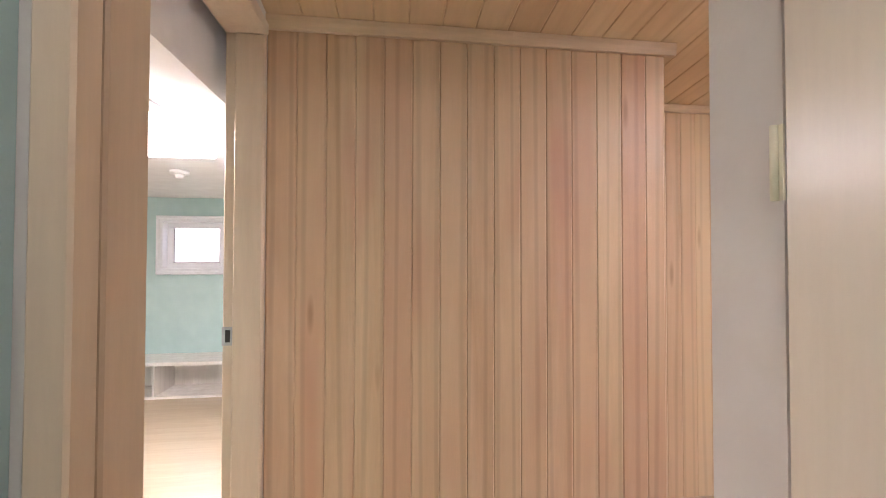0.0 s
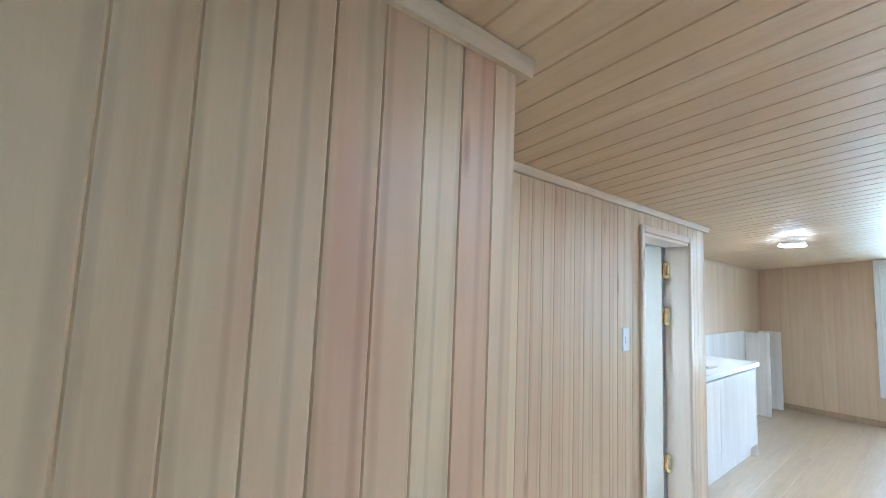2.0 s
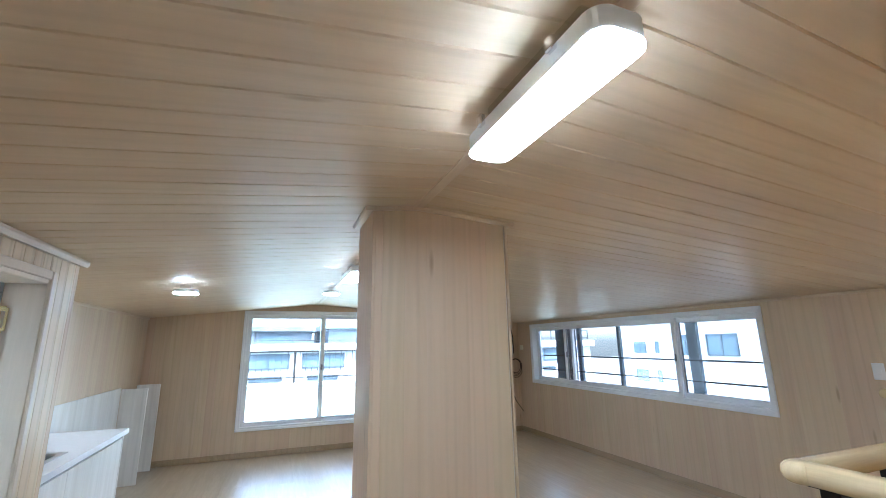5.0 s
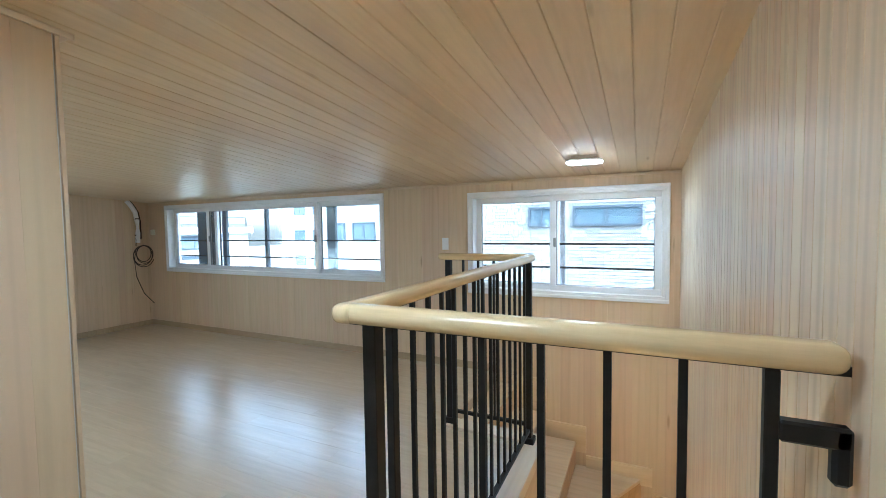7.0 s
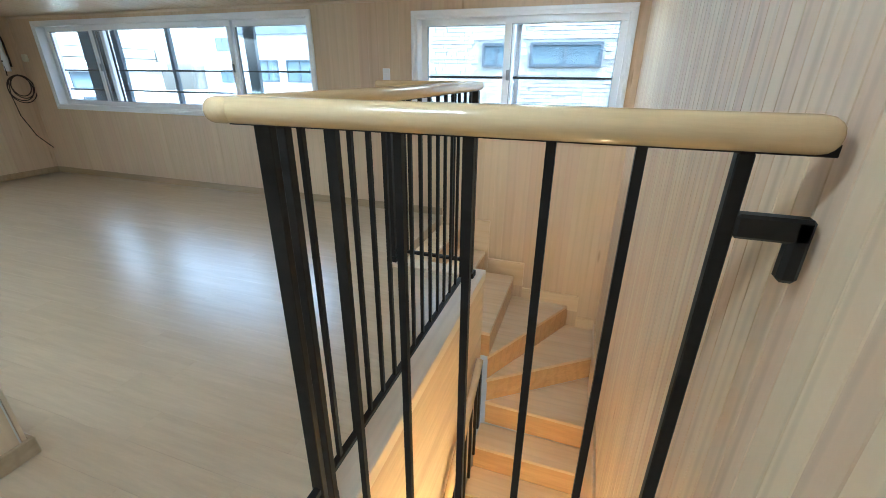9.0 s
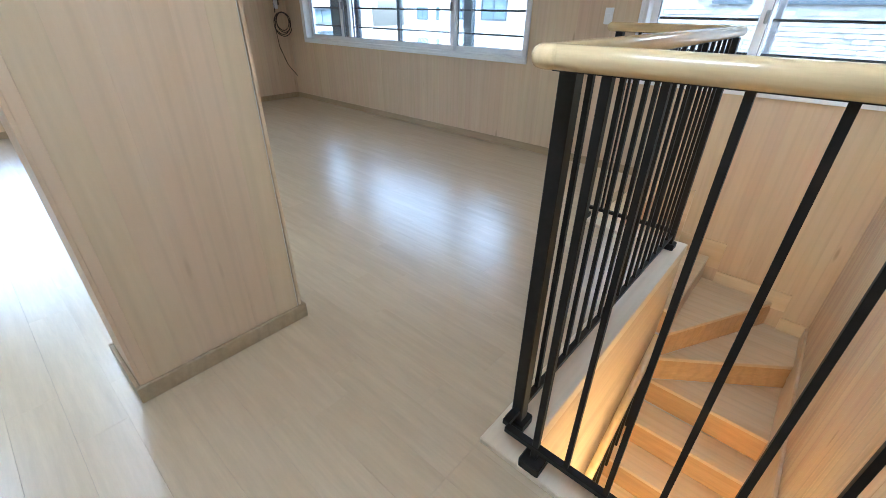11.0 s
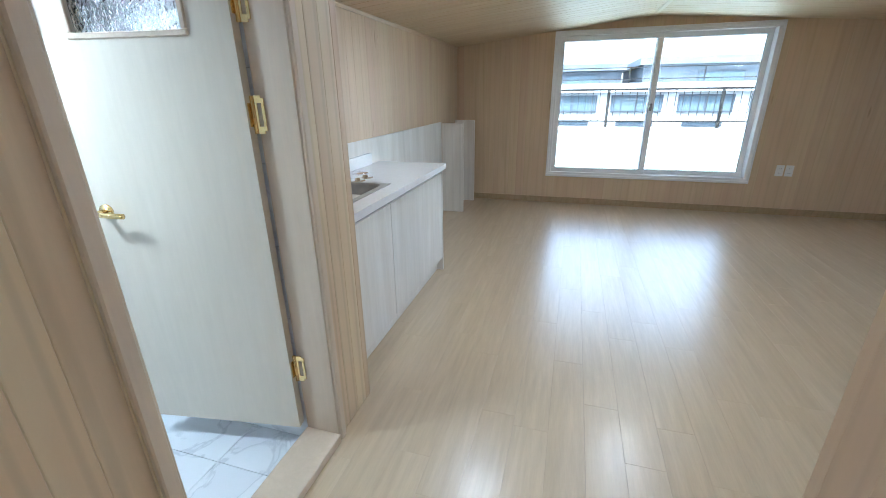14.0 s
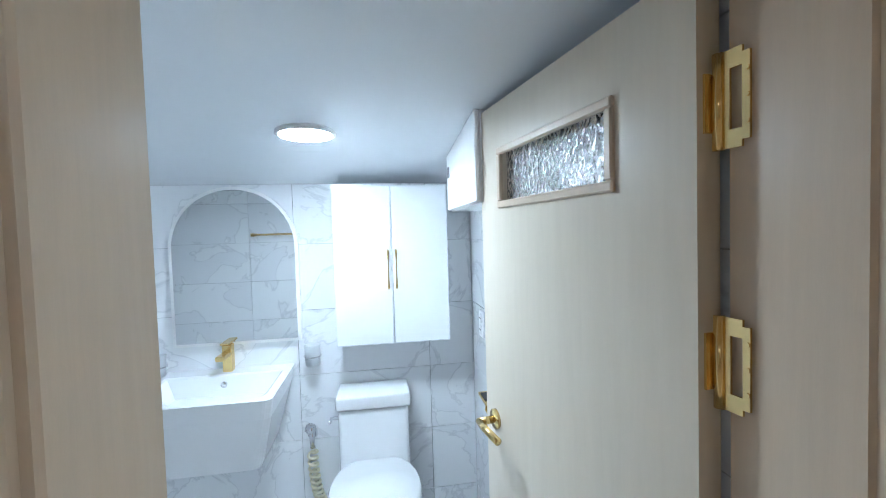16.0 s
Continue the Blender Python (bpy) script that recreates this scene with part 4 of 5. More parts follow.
# bathroom door leaf: local x from the hinge along the leaf
LEAF_W, LEAF_H, LEAF_T = 0.662, 1.735, 0.038
leaf = thing("door_1", "pale beige bathroom door standing open, with rippled glass light", "door", (JB - 0.012, 0.697, 0.055), turn=180 + 9, kind="structure")
G = (0.155, 0.54, 1.485, 1.61)
bm = bmesh.new()
for b in ((0, 0, LEAF_W, G[2]), (0, G[3], LEAF_W, LEAF_H), (0, G[2], G[0], G[3]), (G[1], G[2], LEAF_W, G[3])):
    bx(bm, b[0], 0, b[1], b[2], LEAF_T, b[3])
part("leaf", bm, M_DOOR, leaf)
gf = bmesh.new()
for y0, y1 in ((-0.008, 0.004), (LEAF_T - 0.004, LEAF_T + 0.008)):
    ring(gf, G[0] - 0.012, G[1] + 0.012, G[2] - 0.012, G[3] + 0.012, 0.018, y0, y1, lambda u0, v0, u1, v1, d0, d1: (u0, d0, v0, u1, d1, v1), 0.003)
part("glass_bead", gf, M_JAMB, leaf)
gp = part("pane", box(G[0], LEAF_T / 2 - 0.003, G[2], G[1], LEAF_T / 2 + 0.003, G[3]), M_RIPPLE, leaf, "rippled obscure glass")
gp.visible_shadow = False
for s, y in ((1, LEAF_T), (-1, 0.0)):
    hd = part("handle", cyl(bmesh.new(), (LEAF_W - 0.06, y, 0.92), (LEAF_W - 0.06, y + s * 0.008, 0.92), 0.026), M_BRASS, leaf, "polished brass lever handle", True)
    part("neck", cyl(bmesh.new(), (LEAF_W - 0.06, y + s * 0.008, 0.92), (LEAF_W - 0.06, y + s * 0.05, 0.92), 0.010), M_BRASS, hd, "", True)
    part("lever", tube([(LEAF_W - 0.055, y + s * 0.048, 0.92), (LEAF_W - 0.1, y + s * 0.05, 0.918), (LEAF_W - 0.165, y + s * 0.046, 0.915)], 0.0095, 12), M_BRASS, hd, "", True)
for z in (0.277, 1.245, 1.565):
    h = part("hinge", cyl(bmesh.new(), (-0.009, 0.013, z - 0.058), (-0.009, 0.013, z + 0.058), 0.007), M_BRASS, leaf, "polished brass butt hinge", True)
    bm = bmesh.new()
    bx(bm, -0.003, 0.004, z - 0.036, 0.0, 0.028, z + 0.036)
    part("hinge_leaf", bm, M_BRASS, h)
    bm = bmesh.new()
    for b in ((0.0, z - 0.058, 0.009, z + 0.058), (0.024, z - 0.05, 0.033, z + 0.05), (0.009, z - 0.058, 0.024, z - 0.036), (0.009, z + 0.036, 0.024, z + 0.058)):
        bx(bm, -0.014 - b[2], 0.010, b[1], -0.014 - b[0], 0.0135, b[3])
    part("hinge_plate", bm, M_BRASS, h)
    for q in (-0.03, 0, 0.03):
        part("screw", cyl(bmesh.new(), (-0.044, 0.0135, z + q), (-0.044, 0.0148, z + q), 0.003, seg=8), M_BRASS, h)

# first room's doorway and its open door
doorway("doorframe_2", "beige film-wrapped frame of the first doorway", [
    ("jamb", (DOOR_X - 0.012, FD[1] + 0.02, 0, DOOR_X + 0.112, SOUTH + F + 0.004, FD[3] + 0.02)),
    ("jamb", (DOOR_X - 0.012, FD[0] - 0.002, 0, DOOR_X + 0.08, FD[0] + 0.022, FD[3] + 0.02)),
    ("head", (DOOR_X - 0.012, FD[0] + 0.022, FD[3] - 0.02, DOOR_X + 0.142, FD[1] + 0.02, FD[3] + 0.02)),
    ("casing", (DOOR_X + 0.131, FD[0] + 0.008, 0, DOOR_X + 0.175, FD[0] + 0.05, FD[3] + 0.06)),
    ("stop", (DOOR_X + 0.08, FD[0] - 0.002, 0, DOOR_X + 0.13, FD[0] + 0.008, FD[3] + 0.02)),
    ("casing", (DOOR_X - 0.024, FD[1] + 0.03, 0, DOOR_X - 0.0125, SOUTH + F + 0.012, FD[3] + 0.06))])
d2 = thing("door_2", "pale beige film-wrapped door standing open", "door", (DOOR_X + 0.151, -2.14, 0.012), turn=0, kind="structure")
part("leaf", box(0, 0, 0, 0.82, 0.038, 1.9, 0.002), M_DOOR, d2)
for z in (0.25, 1.3, 1.62):
    h = part("hinge", cyl(bmesh.new(), (-0.01, -0.006, z - 0.05), (-0.01, -0.006, z + 0.05), 0.005), M_CREAM, d2, "pale painted butt hinge", True)
    part("hinge_plate", box(-0.014, -0.003, z - 0.05, 0.0, 0.0, z + 0.05), M_CREAM, h)
part("handle", cyl(cyl(bmesh.new(), (0.76, 0, 0.95), (0.76, -0.03, 0.95), 0.012), (0.76, -0.03, 0.95), (0.76, -0.06, 0.95), 0.026), M_BRASS, d2, "brass door knob", True)

# bedroom doorway
doorway("doorframe_3", "beige film-wrapped frame of the bedroom doorway", [
    ("jamb", (SD[0] - 0.012, HALL_S - 0.125, 0, SD[0] + 0.02, HALL_S - 0.001, SD[3] + 0.01)),
    ("jamb", (SD[1] - 0.02, HALL_S - 0.125, 0, SD[1] + 0.012, HALL_S + 0.01, SD[3] + 0.01)),
    ("head", (SD[0] + 0.02, HALL_S - 0.125, SD[3] - 0.03, SD[1] - 0.02, HALL_S + 0.01, SD[3] + 0.01)),
    ("stop", (SD[0] + 0.02, HALL_S - 0.092, 0, SD[0] + 0.032, HALL_S - 0.001, SD[3] - 0.03))])
sp = thing("strike_plate", "small steel strike plate on the bedroom door jamb", "strike plate", (SD[0] + 0.02, HALL_S - 0.108, 0.93))
bm = bmesh.new()
ring(bm, -0.018, 0.018, -0.03, 0.03, 0.01, 0.0, 0.002, lambda u0, v0, u1, v1, d0, d1: (d0, u0, v0, d1, u1, v1), 0)
part("plate", bm, M_STEEL, sp)
part("latch_hole", box(0.0, -0.008, -0.02, 0.001, 0.008, 0.02), M_DARK, sp)

# ---- bedroom seen through the doorway ----
BRX = -3.52
BEDZ = 1.73
solid("wall_bedroom_west", bx(bx(bx(bx(bmesh.new(), BRX - 0.15, -6.9, -0.1, BRX, -4.745, 2.3), BRX - 0.15, -4.14, -0.1, BRX, HALL_S - 0.17, 2.3), BRX - 0.15, -4.745, -0.1, BRX, -4.14, 1.03), BRX - 0.15, -4.745, 1.555, BRX, -4.14, 2.3), M_GREEN, "pale green papered bedroom wall with a small window", "wall", "structure")
solid("wall_bedroom_south", box(BRX, -6.9, -0.1, 1.6, -6.8, 2.3), M_GREEN, "pale green papered bedroom wall", "wall", "structure")
solid("wall_bedroom_east", box(0.3, -6.8, -0.1, 0.4, HALL_S - 0.17, 2.3), M_GREEN, "pale green papered bedroom wall", "wall", "structure")
solid("wall_bedroom_north", box(BRX, HALL_S - 0.17, -0.1, HALL_X - 0.12, HALL_S - 0.12, 2.3), M_WALLPAPER, "white papered bedroom wall", "wall", "structure")
solid("ceiling_bedroom", box(BRX, -6.8, BEDZ, 0.3, HALL_S - 0.17, 1.98), M_WALLPAPER, "white papered bedroom ceiling", "ceiling", "structure")
solid("floor_bedroom", box(BRX, -6.8, -0.012, 0.3, HALL_S - 0.17, 0.0), M_FLOOR, "pale laminate bedroom floor", "floor", "structure")
gw, P = sliding_window("window_4", "small white window in the green bedroom wall", "x", BRX, (-4.74, -4.145, 1.035, 1.55), [(-4.70, -4.185, 0.06)], (), -1)
bench = thing("storage_bench", "low pale shelf bench along the bedroom wall", "bench")
part("top", box(BRX, -6.7, 0.275, BRX + 0.36, -3.4, 0.305, 0.003), M_ASH, bench)
part("back", box(BRX, -6.7, 0.0, BRX + 0.02, -3.4, 0.275), M_ASH, bench)
part("bottom", box(BRX + 0.02, -6.7, 0.0, BRX + 0.35, -3.4, 0.02), M_ASH, bench)
for y in (-6.69, -5.63, -4.6, -3.6):
    part("divider", box(BRX + 0.02, y, 0.02, BRX + 0.355, y + 0.02, 0.275, 0.002), M_ASH, bench)
bl = thing("ceiling_light", "large square bedroom ceiling lamp, lit", "ceiling light", (-1.2, -3.70, BEDZ))
part("tray", box(-0.33, -0.24, -0.05, 0.33, 0.24, 0, 0.015, 2), M_WHITE, bl)
part("diffuser", box(-0.32, -0.23, -0.075, 0.32, 0.23, -0.05, 0.012, 3), M_LAMP_SOFT, bl, "glowing white diffuser", True)
# unseen lamp, added to brighten the first room and its door jambs
rl = thing("ceiling_light", "unseen square ceiling lamp added to light the first room", "ceiling light", (1.0, -2.6, 2.13))
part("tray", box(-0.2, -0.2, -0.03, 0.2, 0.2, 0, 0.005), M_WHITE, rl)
part("diffuser", box(-0.22, -0.22, -0.09, 0.22, 0.22, -0.03, 0.03, 3), M_LAMP_FILL, rl, "glowing white diffuser", True)
fd = thing("smoke_detector", "small round white smoke detector on the ceiling", "smoke detector", (-2.23, -3.97, BEDZ))
part("base", cyl(bmesh.new(), (0, 0, -0.02), (0, 0, 0), 0.055), M_WHITE, fd, "", True)
part("sensor", cyl(bmesh.new(), (0, 0, -0.045), (0, 0, -0.02), 0.022, 0.03), M_WHITE, fd, "", True)
solid("ceiling_room", box(DOOR_X + 0.1, HALL_S, 2.13, 1.6, SOUTH - 0.06, 2.2), M_WALLPAPER, "white papered ceiling of the first room", "ceiling", "structure")
solid("wall_room_green", box(DOOR_X + 0.131, HALL_S, 0, 1.6, HALL_S + 0.012, 2.13), M_GREEN, "pale green papered wall of the first room", "wall", "structure")

# ---- bathroom ----
BX0, BX1, BY0, BY1, BZ = -2.98, JB, -1.3, 0.715, -0.06
bceil = lambda x: 1.71 + 0.105 * (x - BX0)
bath_west = solid("wall_bath_west", box(BX0 - 0.1, BY0, BZ - 0.1, BX0 - 0.01, BY1, 2.1), M_GROUT, "white marble tiled bathroom wall", "wall", "structure")
bath_north = solid("wall_bath_north", box(BX0 - 0.1, BY1 + 0.01, BZ - 0.1, BX1, BY1 + 0.1, 2.1), M_GROUT, "white marble tiled bathroom wall", "wall", "structure")
bath_south = solid("wall_bath_south", box(BX0 - 0.1, BY0 - 0.1, BZ - 0.1, BX1, BY0 - 0.01, 2.1), M_GROUT, "white marble tiled bathroom wall", "wall", "structure")
bath_east = solid("wall_bath_east", bx(bx(bmesh.new(), BATH_X - 0.128, BY0, BZ - 0.1, BATH_X - 0.1205, BD[0] - 0.004, 2.0), BATH_X - 0.128, BD[0] - 0.004, BD[3] + 0.025, BATH_X - 0.1205, BY1, 2.0), M_GROUT, "white marble tiled bathroom wall beside the door", "wall", "structure")
bath_floor = solid("floor_bath", box(BX0, BY0, BZ - 0.1, BX1, BY1, BZ - 0.01), M_GROUT, "white marble tiled bathroom floor", "floor", "structure")
bm = bx(bmesh.new(), BX0, BY0, 0, BX1 + 0.02, BY1, 1)
for v in bm.verts:
    v.co.z = bceil(v.co.x) + (0.05 if v.co.z > 0.5 else 0)
bath_ceiling = solid("ceiling_bath", bm, M_BATHCEIL, "glossy white panel ceiling of the bathroom", "ceiling", "structure")


def tiles(wall, axis, plane, sgn, a0, a1, z0, z1, tw, th, shift=0.0):
    """Large tiles with 2 mm joints on a wall (axis 'x' or 'y') or a floor ('z')."""
    a = a0
    while a < a1 - 0.01:
        e = min(a + tw, a1)
        z = z0
        while z < z1 - 0.01:
            f = min(z + th, z1)
            u, v = (a + e) / 2, (z + f) / 2
            hu, hv = (e - a) / 2 - 0.0012, (f - z) / 2 - 0.0012
            b = {"x": (-0.005, -hu, -hv, 0.005, hu, hv), "y": (-hu, -0.005, -hv, hu, 0.005, hv), "z": (-hu, -hv, -0.005, hu, hv, 0.005)}[axis]
            o = new("tile", mesh_of("tile", box(*b), M_MARBLE))
            o.location = {"x": (plane + sgn * 0.005, u, v), "y": (u, plane + sgn * 0.005, v), "z": (u, v, plane + 0.005)}[axis]
            o.parent = wall
            z = f
        a = e


tiles(bath_west, "x", BX0 - 0.01, 1, BY0, BY1, BZ, 1.72, 0.6, 0.3)
tiles(bath_north, "y", BY1 + 0.01, -1, BX0, BX1, BZ, 1.88, 0.6, 0.3)
tiles(bath_south, "y", BY0 - 0.01, 1, BX0, BX1, BZ, 1.88, 0.6, 0.3)
tiles(bath_east, "x", BATH_X - 0.128, -1, BY0, BD[0] - 0.01, BZ, 1.84, 0.6, 0.3)
tiles(bath_floor, "z", BZ - 0.01, 1, BX0, BX1, BY0, BY1, 0.6, 0.6)

# wall cabinet
wc = thing("wall_cabinet", "white two-door bathroom wall cabinet above the toilet", "cabinet", (BX0, 0.085, 1.0))
part("body", box(0, 0, 0, 0.15, 0.49, 0.685), M_GLOSSWHITE, wc)
for k in range(2):
    d = part("door", box(0.15, 0.002 + 0.245 * k, 0.002, 0.168, 0.243 + 0.245 * k, 0.683, 0.002), M_GLOSSWHITE, wc)
    yy = 0.228 if k == 0 else 0.262
    part("handle", tube([(0.168, yy, 0.24), (0.19, yy, 0.245), (0.19, yy, 0.40), (0.168, yy, 0.405)], 0.005, 8), M_BRASS, d, "slim rose-gold bar handle", True)
# boiler control box
hb = thing("water_heater_box", "small white equipment box high on the tiled wall", "box", (-2.56, BY1 - 0.001, 1.55))
part("body", box(0, -0.165, 0, 0.44, 0, 0.275, 0.004), M_WHITE, hb)
part("door", box(-0.004, -0.178, 0.004, 0.444, -0.166, 0.271, 0.003), M_WHITE, hb)
part("latch", box(0.03, -0.183, 0.12, 0.05, -0.178, 0.16, 0.002), M_GREY, hb)
wall_plate("wall_socket", "white bathroom socket with a splash cover", "socket", (-2.78, BY1, 1.07), 0, 0.07, 0.12, 2, True)

# arched mirror
def arch(w, h, y0, t, inset=0.0):
    """An upright panel with a round top in the local y-z plane, t thick along x."""
    r = w / 2 - inset
    pts = [(-r, inset), (r, inset)] + [(r * math.cos(a), h - w / 2 + r * math.sin(a)) for a in [math.pi * i / 28 for i in range(29)]]
    bm = bmesh.new()
    f = bm.faces.new([bm.verts.new((y0, u, v)) for u, v in pts])
    e = bmesh.ops.extrude_face_region(bm, geom=[f])
    for v in [g for g in e["geom"] if isinstance(g, bmesh.types.BMVert)]:
        v.co.x += t
    bmesh.ops.recalc_face_normals(bm, faces=bm.faces)
    return bm


mr = thing("mirror", "arched wall mirror with a white frame over the basin", "mirror", (BX0, -0.345, 1.01))
part("frame", arch(0.53, 0.69, 0.0, 0.028), M_WHITE, mr)
part("mirror_glass", arch(0.53, 0.69, 0.0285, 0.003, 0.014), M_MIRROR, mr)

# wash basin with a tapering pedestal shroud
bs = thing("wash_basin", "white ceramic wall-hung wash basin with a tapering shroud", "basin", (BX0, -0.385, 0.0))
def loft(rings, cap=True):
    bm = bmesh.new()
    vr = [[bm.verts.new(p) for p in r] for r in rings]
    n = len(rings[0])
    for a, b in zip(vr, vr[1:]):
        for k in range(n):
            bm.faces.new((a[k], a[(k + 1) % n], b[(k + 1) % n], b[k]))
    if cap:
        bm.faces.new(vr[0][::-1]); bm.faces.new(vr[-1])
    bmesh.ops.recalc_face_normals(bm, faces=bm.faces)
    return bm


def rrect(x0, x1, w, z, r, n=5):
    """A plan outline from the wall x0 to the front x1, w wide, with round front corners."""
    pts = [(x0, -w / 2, z)]
    for cx, cy, a0 in ((x1 - r, -w / 2 + r, -90), (x1 - r, w / 2 - r, 0)):
        pts += [(cx + r * math.cos(radians(a0 + 90 * i / n)), cy + r * math.sin(radians(a0 + 90 * i / n)), z) for i in range(n + 1)]
    return pts + [(x0, w / 2, z)]


part("bowl", loft([rrect(0, 0.405, 0.50, 0.82, 0.03), rrect(0, 0.42, 0.525, 0.89, 0.03), rrect(0, 0.425, 0.53, 0.896, 0.03), rrect(0, 0.42, 0.525, 0.90, 0.03), rrect(0.085, 0.40, 0.47, 0.90, 0.05), rrect(0.095, 0.39, 0.45, 0.895, 0.05), rrect(0.13, 0.34, 0.36, 0.81, 0.06), rrect(0.17, 0.28, 0.2, 0.80, 0.04)]), M_CERAMIC, bs)
part("shroud", loft([rrect(0, 0.27, 0.33, 0.575, 0.04), rrect(0, 0.295, 0.36, 0.582, 0.04), rrect(0, 0.305, 0.375, 0.60, 0.04), rrect(0, 0.402, 0.497, 0.8195, 0.03)]), M_CERAMIC, bs)
part("overflow", cyl(bmesh.new(), (0.108, 0.0, 0.865), (0.118, 0.0, 0.862), 0.012), M_CHROME, bs, "", True)
tap = part("tap", box(0.025, -0.02, 0.90, 0.065, 0.02, 1.02, 0.005, 2), M_BRASS, bs, "square polished brass tap")
part("spout", box(0.06, -0.018, 0.97, 0.15, 0.018, 0.99, 0.004), M_BRASS, tap)
part("lever", box(0.02, -0.018, 1.022, 0.09, 0.018, 1.03, 0.002), M_BRASS, tap)

# toilet
tl = thing("toilet", "white one-piece ceramic toilet with the lid down", "toilet", (BX0, 0.23, BZ))
part("tank", box(0.012, -0.15, 0.38, 0.185, 0.15, 0.79, 0.02, 3), M_CERAMIC, tl, "", True)
part("tank_lid", box(0.006, -0.158, 0.793, 0.195, 0.158, 0.85, 0.01, 2), M_CERAMIC, tl, "", True)
def egg(x0, x1, w, z, n=28):
    c, a = (x0 + x1) / 2, (x1 - x0) / 2
    return [(c + a * math.cos(t), w / 2 * math.sin(t) * (1 - 0.12 * math.cos(t)), z) for t in [2 * math.pi * i / n for i in range(n)]]


part("bowl", loft([egg(0.1, 0.5, 0.22, 0.0), egg(0.1, 0.54, 0.24, 0.12), egg(0.1, 0.60, 0.32, 0.34), egg(0.12, 0.62, 0.34, 0.515)]), M_CERAMIC, tl, "", True)
part("seat", loft([egg(0.15, 0.635, 0.35, 0.517), egg(0.145, 0.64, 0.355, 0.527), egg(0.15, 0.635, 0.35, 0.537)]), M_CERAMIC, tl, "", True)
part("lid", loft([egg(0.148, 0.637, 0.352, 0.539), egg(0.145, 0.64, 0.355, 0.555), egg(0.155, 0.63, 0.335, 0.572)]), M_CERAMIC, tl, "", True)
part("flush_lever", tube([(0.1, -0.15, 0.73), (0.1, -0.185, 0.73), (0.14, -0.19, 0.73)], 0.008, 8), M_CHROME, tl, "chrome flush lever", True)

# bidet sprayer, holders, lamp
br = thing("bidet_sprayer", "chrome hand sprayer with a coiled cream hose on the tiles", "sprayer", (BX0, -0.05, 0.58))
part("holder", box(0, -0.02, -0.02, 0.03, 0.02, 0.02, 0.005), M_CHROME, br)
part("head", cyl(cyl(bmesh.new(), (0.04, 0.0, -0.06), (0.05, 0.0, 0.03), 0.012), (0.05, 0.0, 0.03), (0.08, 0.0, 0.045), 0.02, 0.024), M_CHROME, br, "", True)
n = 150
part("hose", tube([(0.045 + 0.024 * math.cos(i * 0.7), 0.09 * (i / n) ** 2 + 0.02 * math.sin(i * 0.7), -0.07 - 0.26 * math.sin(i / n * 1.9)) for i in range(n)], 0.0065, 7), M_CREAM, br, "coiled cream plastic hose", True)
ph = thing("paper_holder", "polished brass toilet paper holder with a phone shelf", "paper holder", (-2.47, BY1 - 0.001, 0.86))
part("shelf", box(-0.055, -0.09, 0.0, 0.055, 0.0, 0.012, 0.003), M_BRASS, ph)
part("shelf_pad", box(-0.035, -0.085, 0.012, 0.035, -0.03, 0.015), M_DARK, ph)
part("bracket", box(-0.05, -0.012, -0.06, 0.05, 0.0, 0.0, 0.002), M_BRASS, ph)
part("roller", tube([(-0.05, -0.06, 0.0), (-0.05, -0.06, -0.06), (0.05, -0.06, -0.06), (0.05, -0.06, 0.0)], 0.006, 8), M_BRASS, ph, "", True)
for y in (-0.03, -0.66):
    ch = thing("tumbler_holder", "small clear glass tumbler on a wall holder", "tumbler", (BX0, y, 0.905), group="tumblers")
    part("bracket", box(0, -0.012, 0.02, 0.03, 0.012, 0.045, 0.003), M_CHROME, ch)
    rims = [[(0.065 + r * math.cos(2 * math.pi * i / 20), r * math.sin(2 * math.pi * i / 20), z) for i in range(20)] for r, z in ((0.03, 0.0), (0.035, 0.09), (0.0335, 0.09), (0.0285, 0.006))]
    part("tumbler", loft(rims), M_FROST, ch, "", True)
    part("band", tube([(0.065 + 0.036 * math.cos(a), 0.036 * math.sin(a), 0.04) for a in [2 * math.pi * i / 20 for i in range(21)]], 0.003, 6), M_CHROME, ch, "", True)
tb = thing("towel_bar", "polished brass towel bar on the tiled wall", "towel bar", (BATH_X - 0.138, -0.42, 1.50))
part("bar", tube([(-0.06, -0.25, 0), (-0.06, 0.25, 0)], 0.008, 10), M_BRASS, tb, "", True)
for y in (-0.24, 0.24):
    part("mount", box(-0.065, y - 0.012, -0.012, 0.0, y + 0.012, 0.012, 0.002), M_BRASS, tb)
zz = bceil(-2.32)
bl = thing("bath_ceiling_light", "round white ceiling light of the bathroom, lit", "ceiling light", (-2.32, 0.07, zz))
part("rim", cyl(bmesh.new(), (0, 0, -0.004), (0, 0, 0.012), 0.088, seg=32), M_WHITE, bl, "", True)
part("diffuser", cyl(bmesh.new(), (0, 0, -0.008), (0, 0, -0.0045), 0.074, 0.078, 32), M_LAMP_COOL, bl, "glowing cool white disc", True)
tiles_drain = solid("floor_drain", box(-2.4, 0.52, BZ - 0.001, -2.28, 0.64, BZ + 0.004, 0.002), M_STEEL, "square steel floor drain in the bathroom tiles", "drain")

# ---- outside ----
ground = solid("ground", box(-300, -300, -12.2, 300, 300, -12), M_ASPHALT, "asphalt ground between the houses", "ground", "structure")
own = solid("own_building", bx(bx(bmesh.new(), -4.3, -7.1, -12, EAST + 0.2, -7.0, 2.3), -4.3, -7.1, -12, EAST + 0.2, NORTH + 0.2, -3.0), M_WHITEWALL, "white rendered storeys below the attic", "building", "structure")
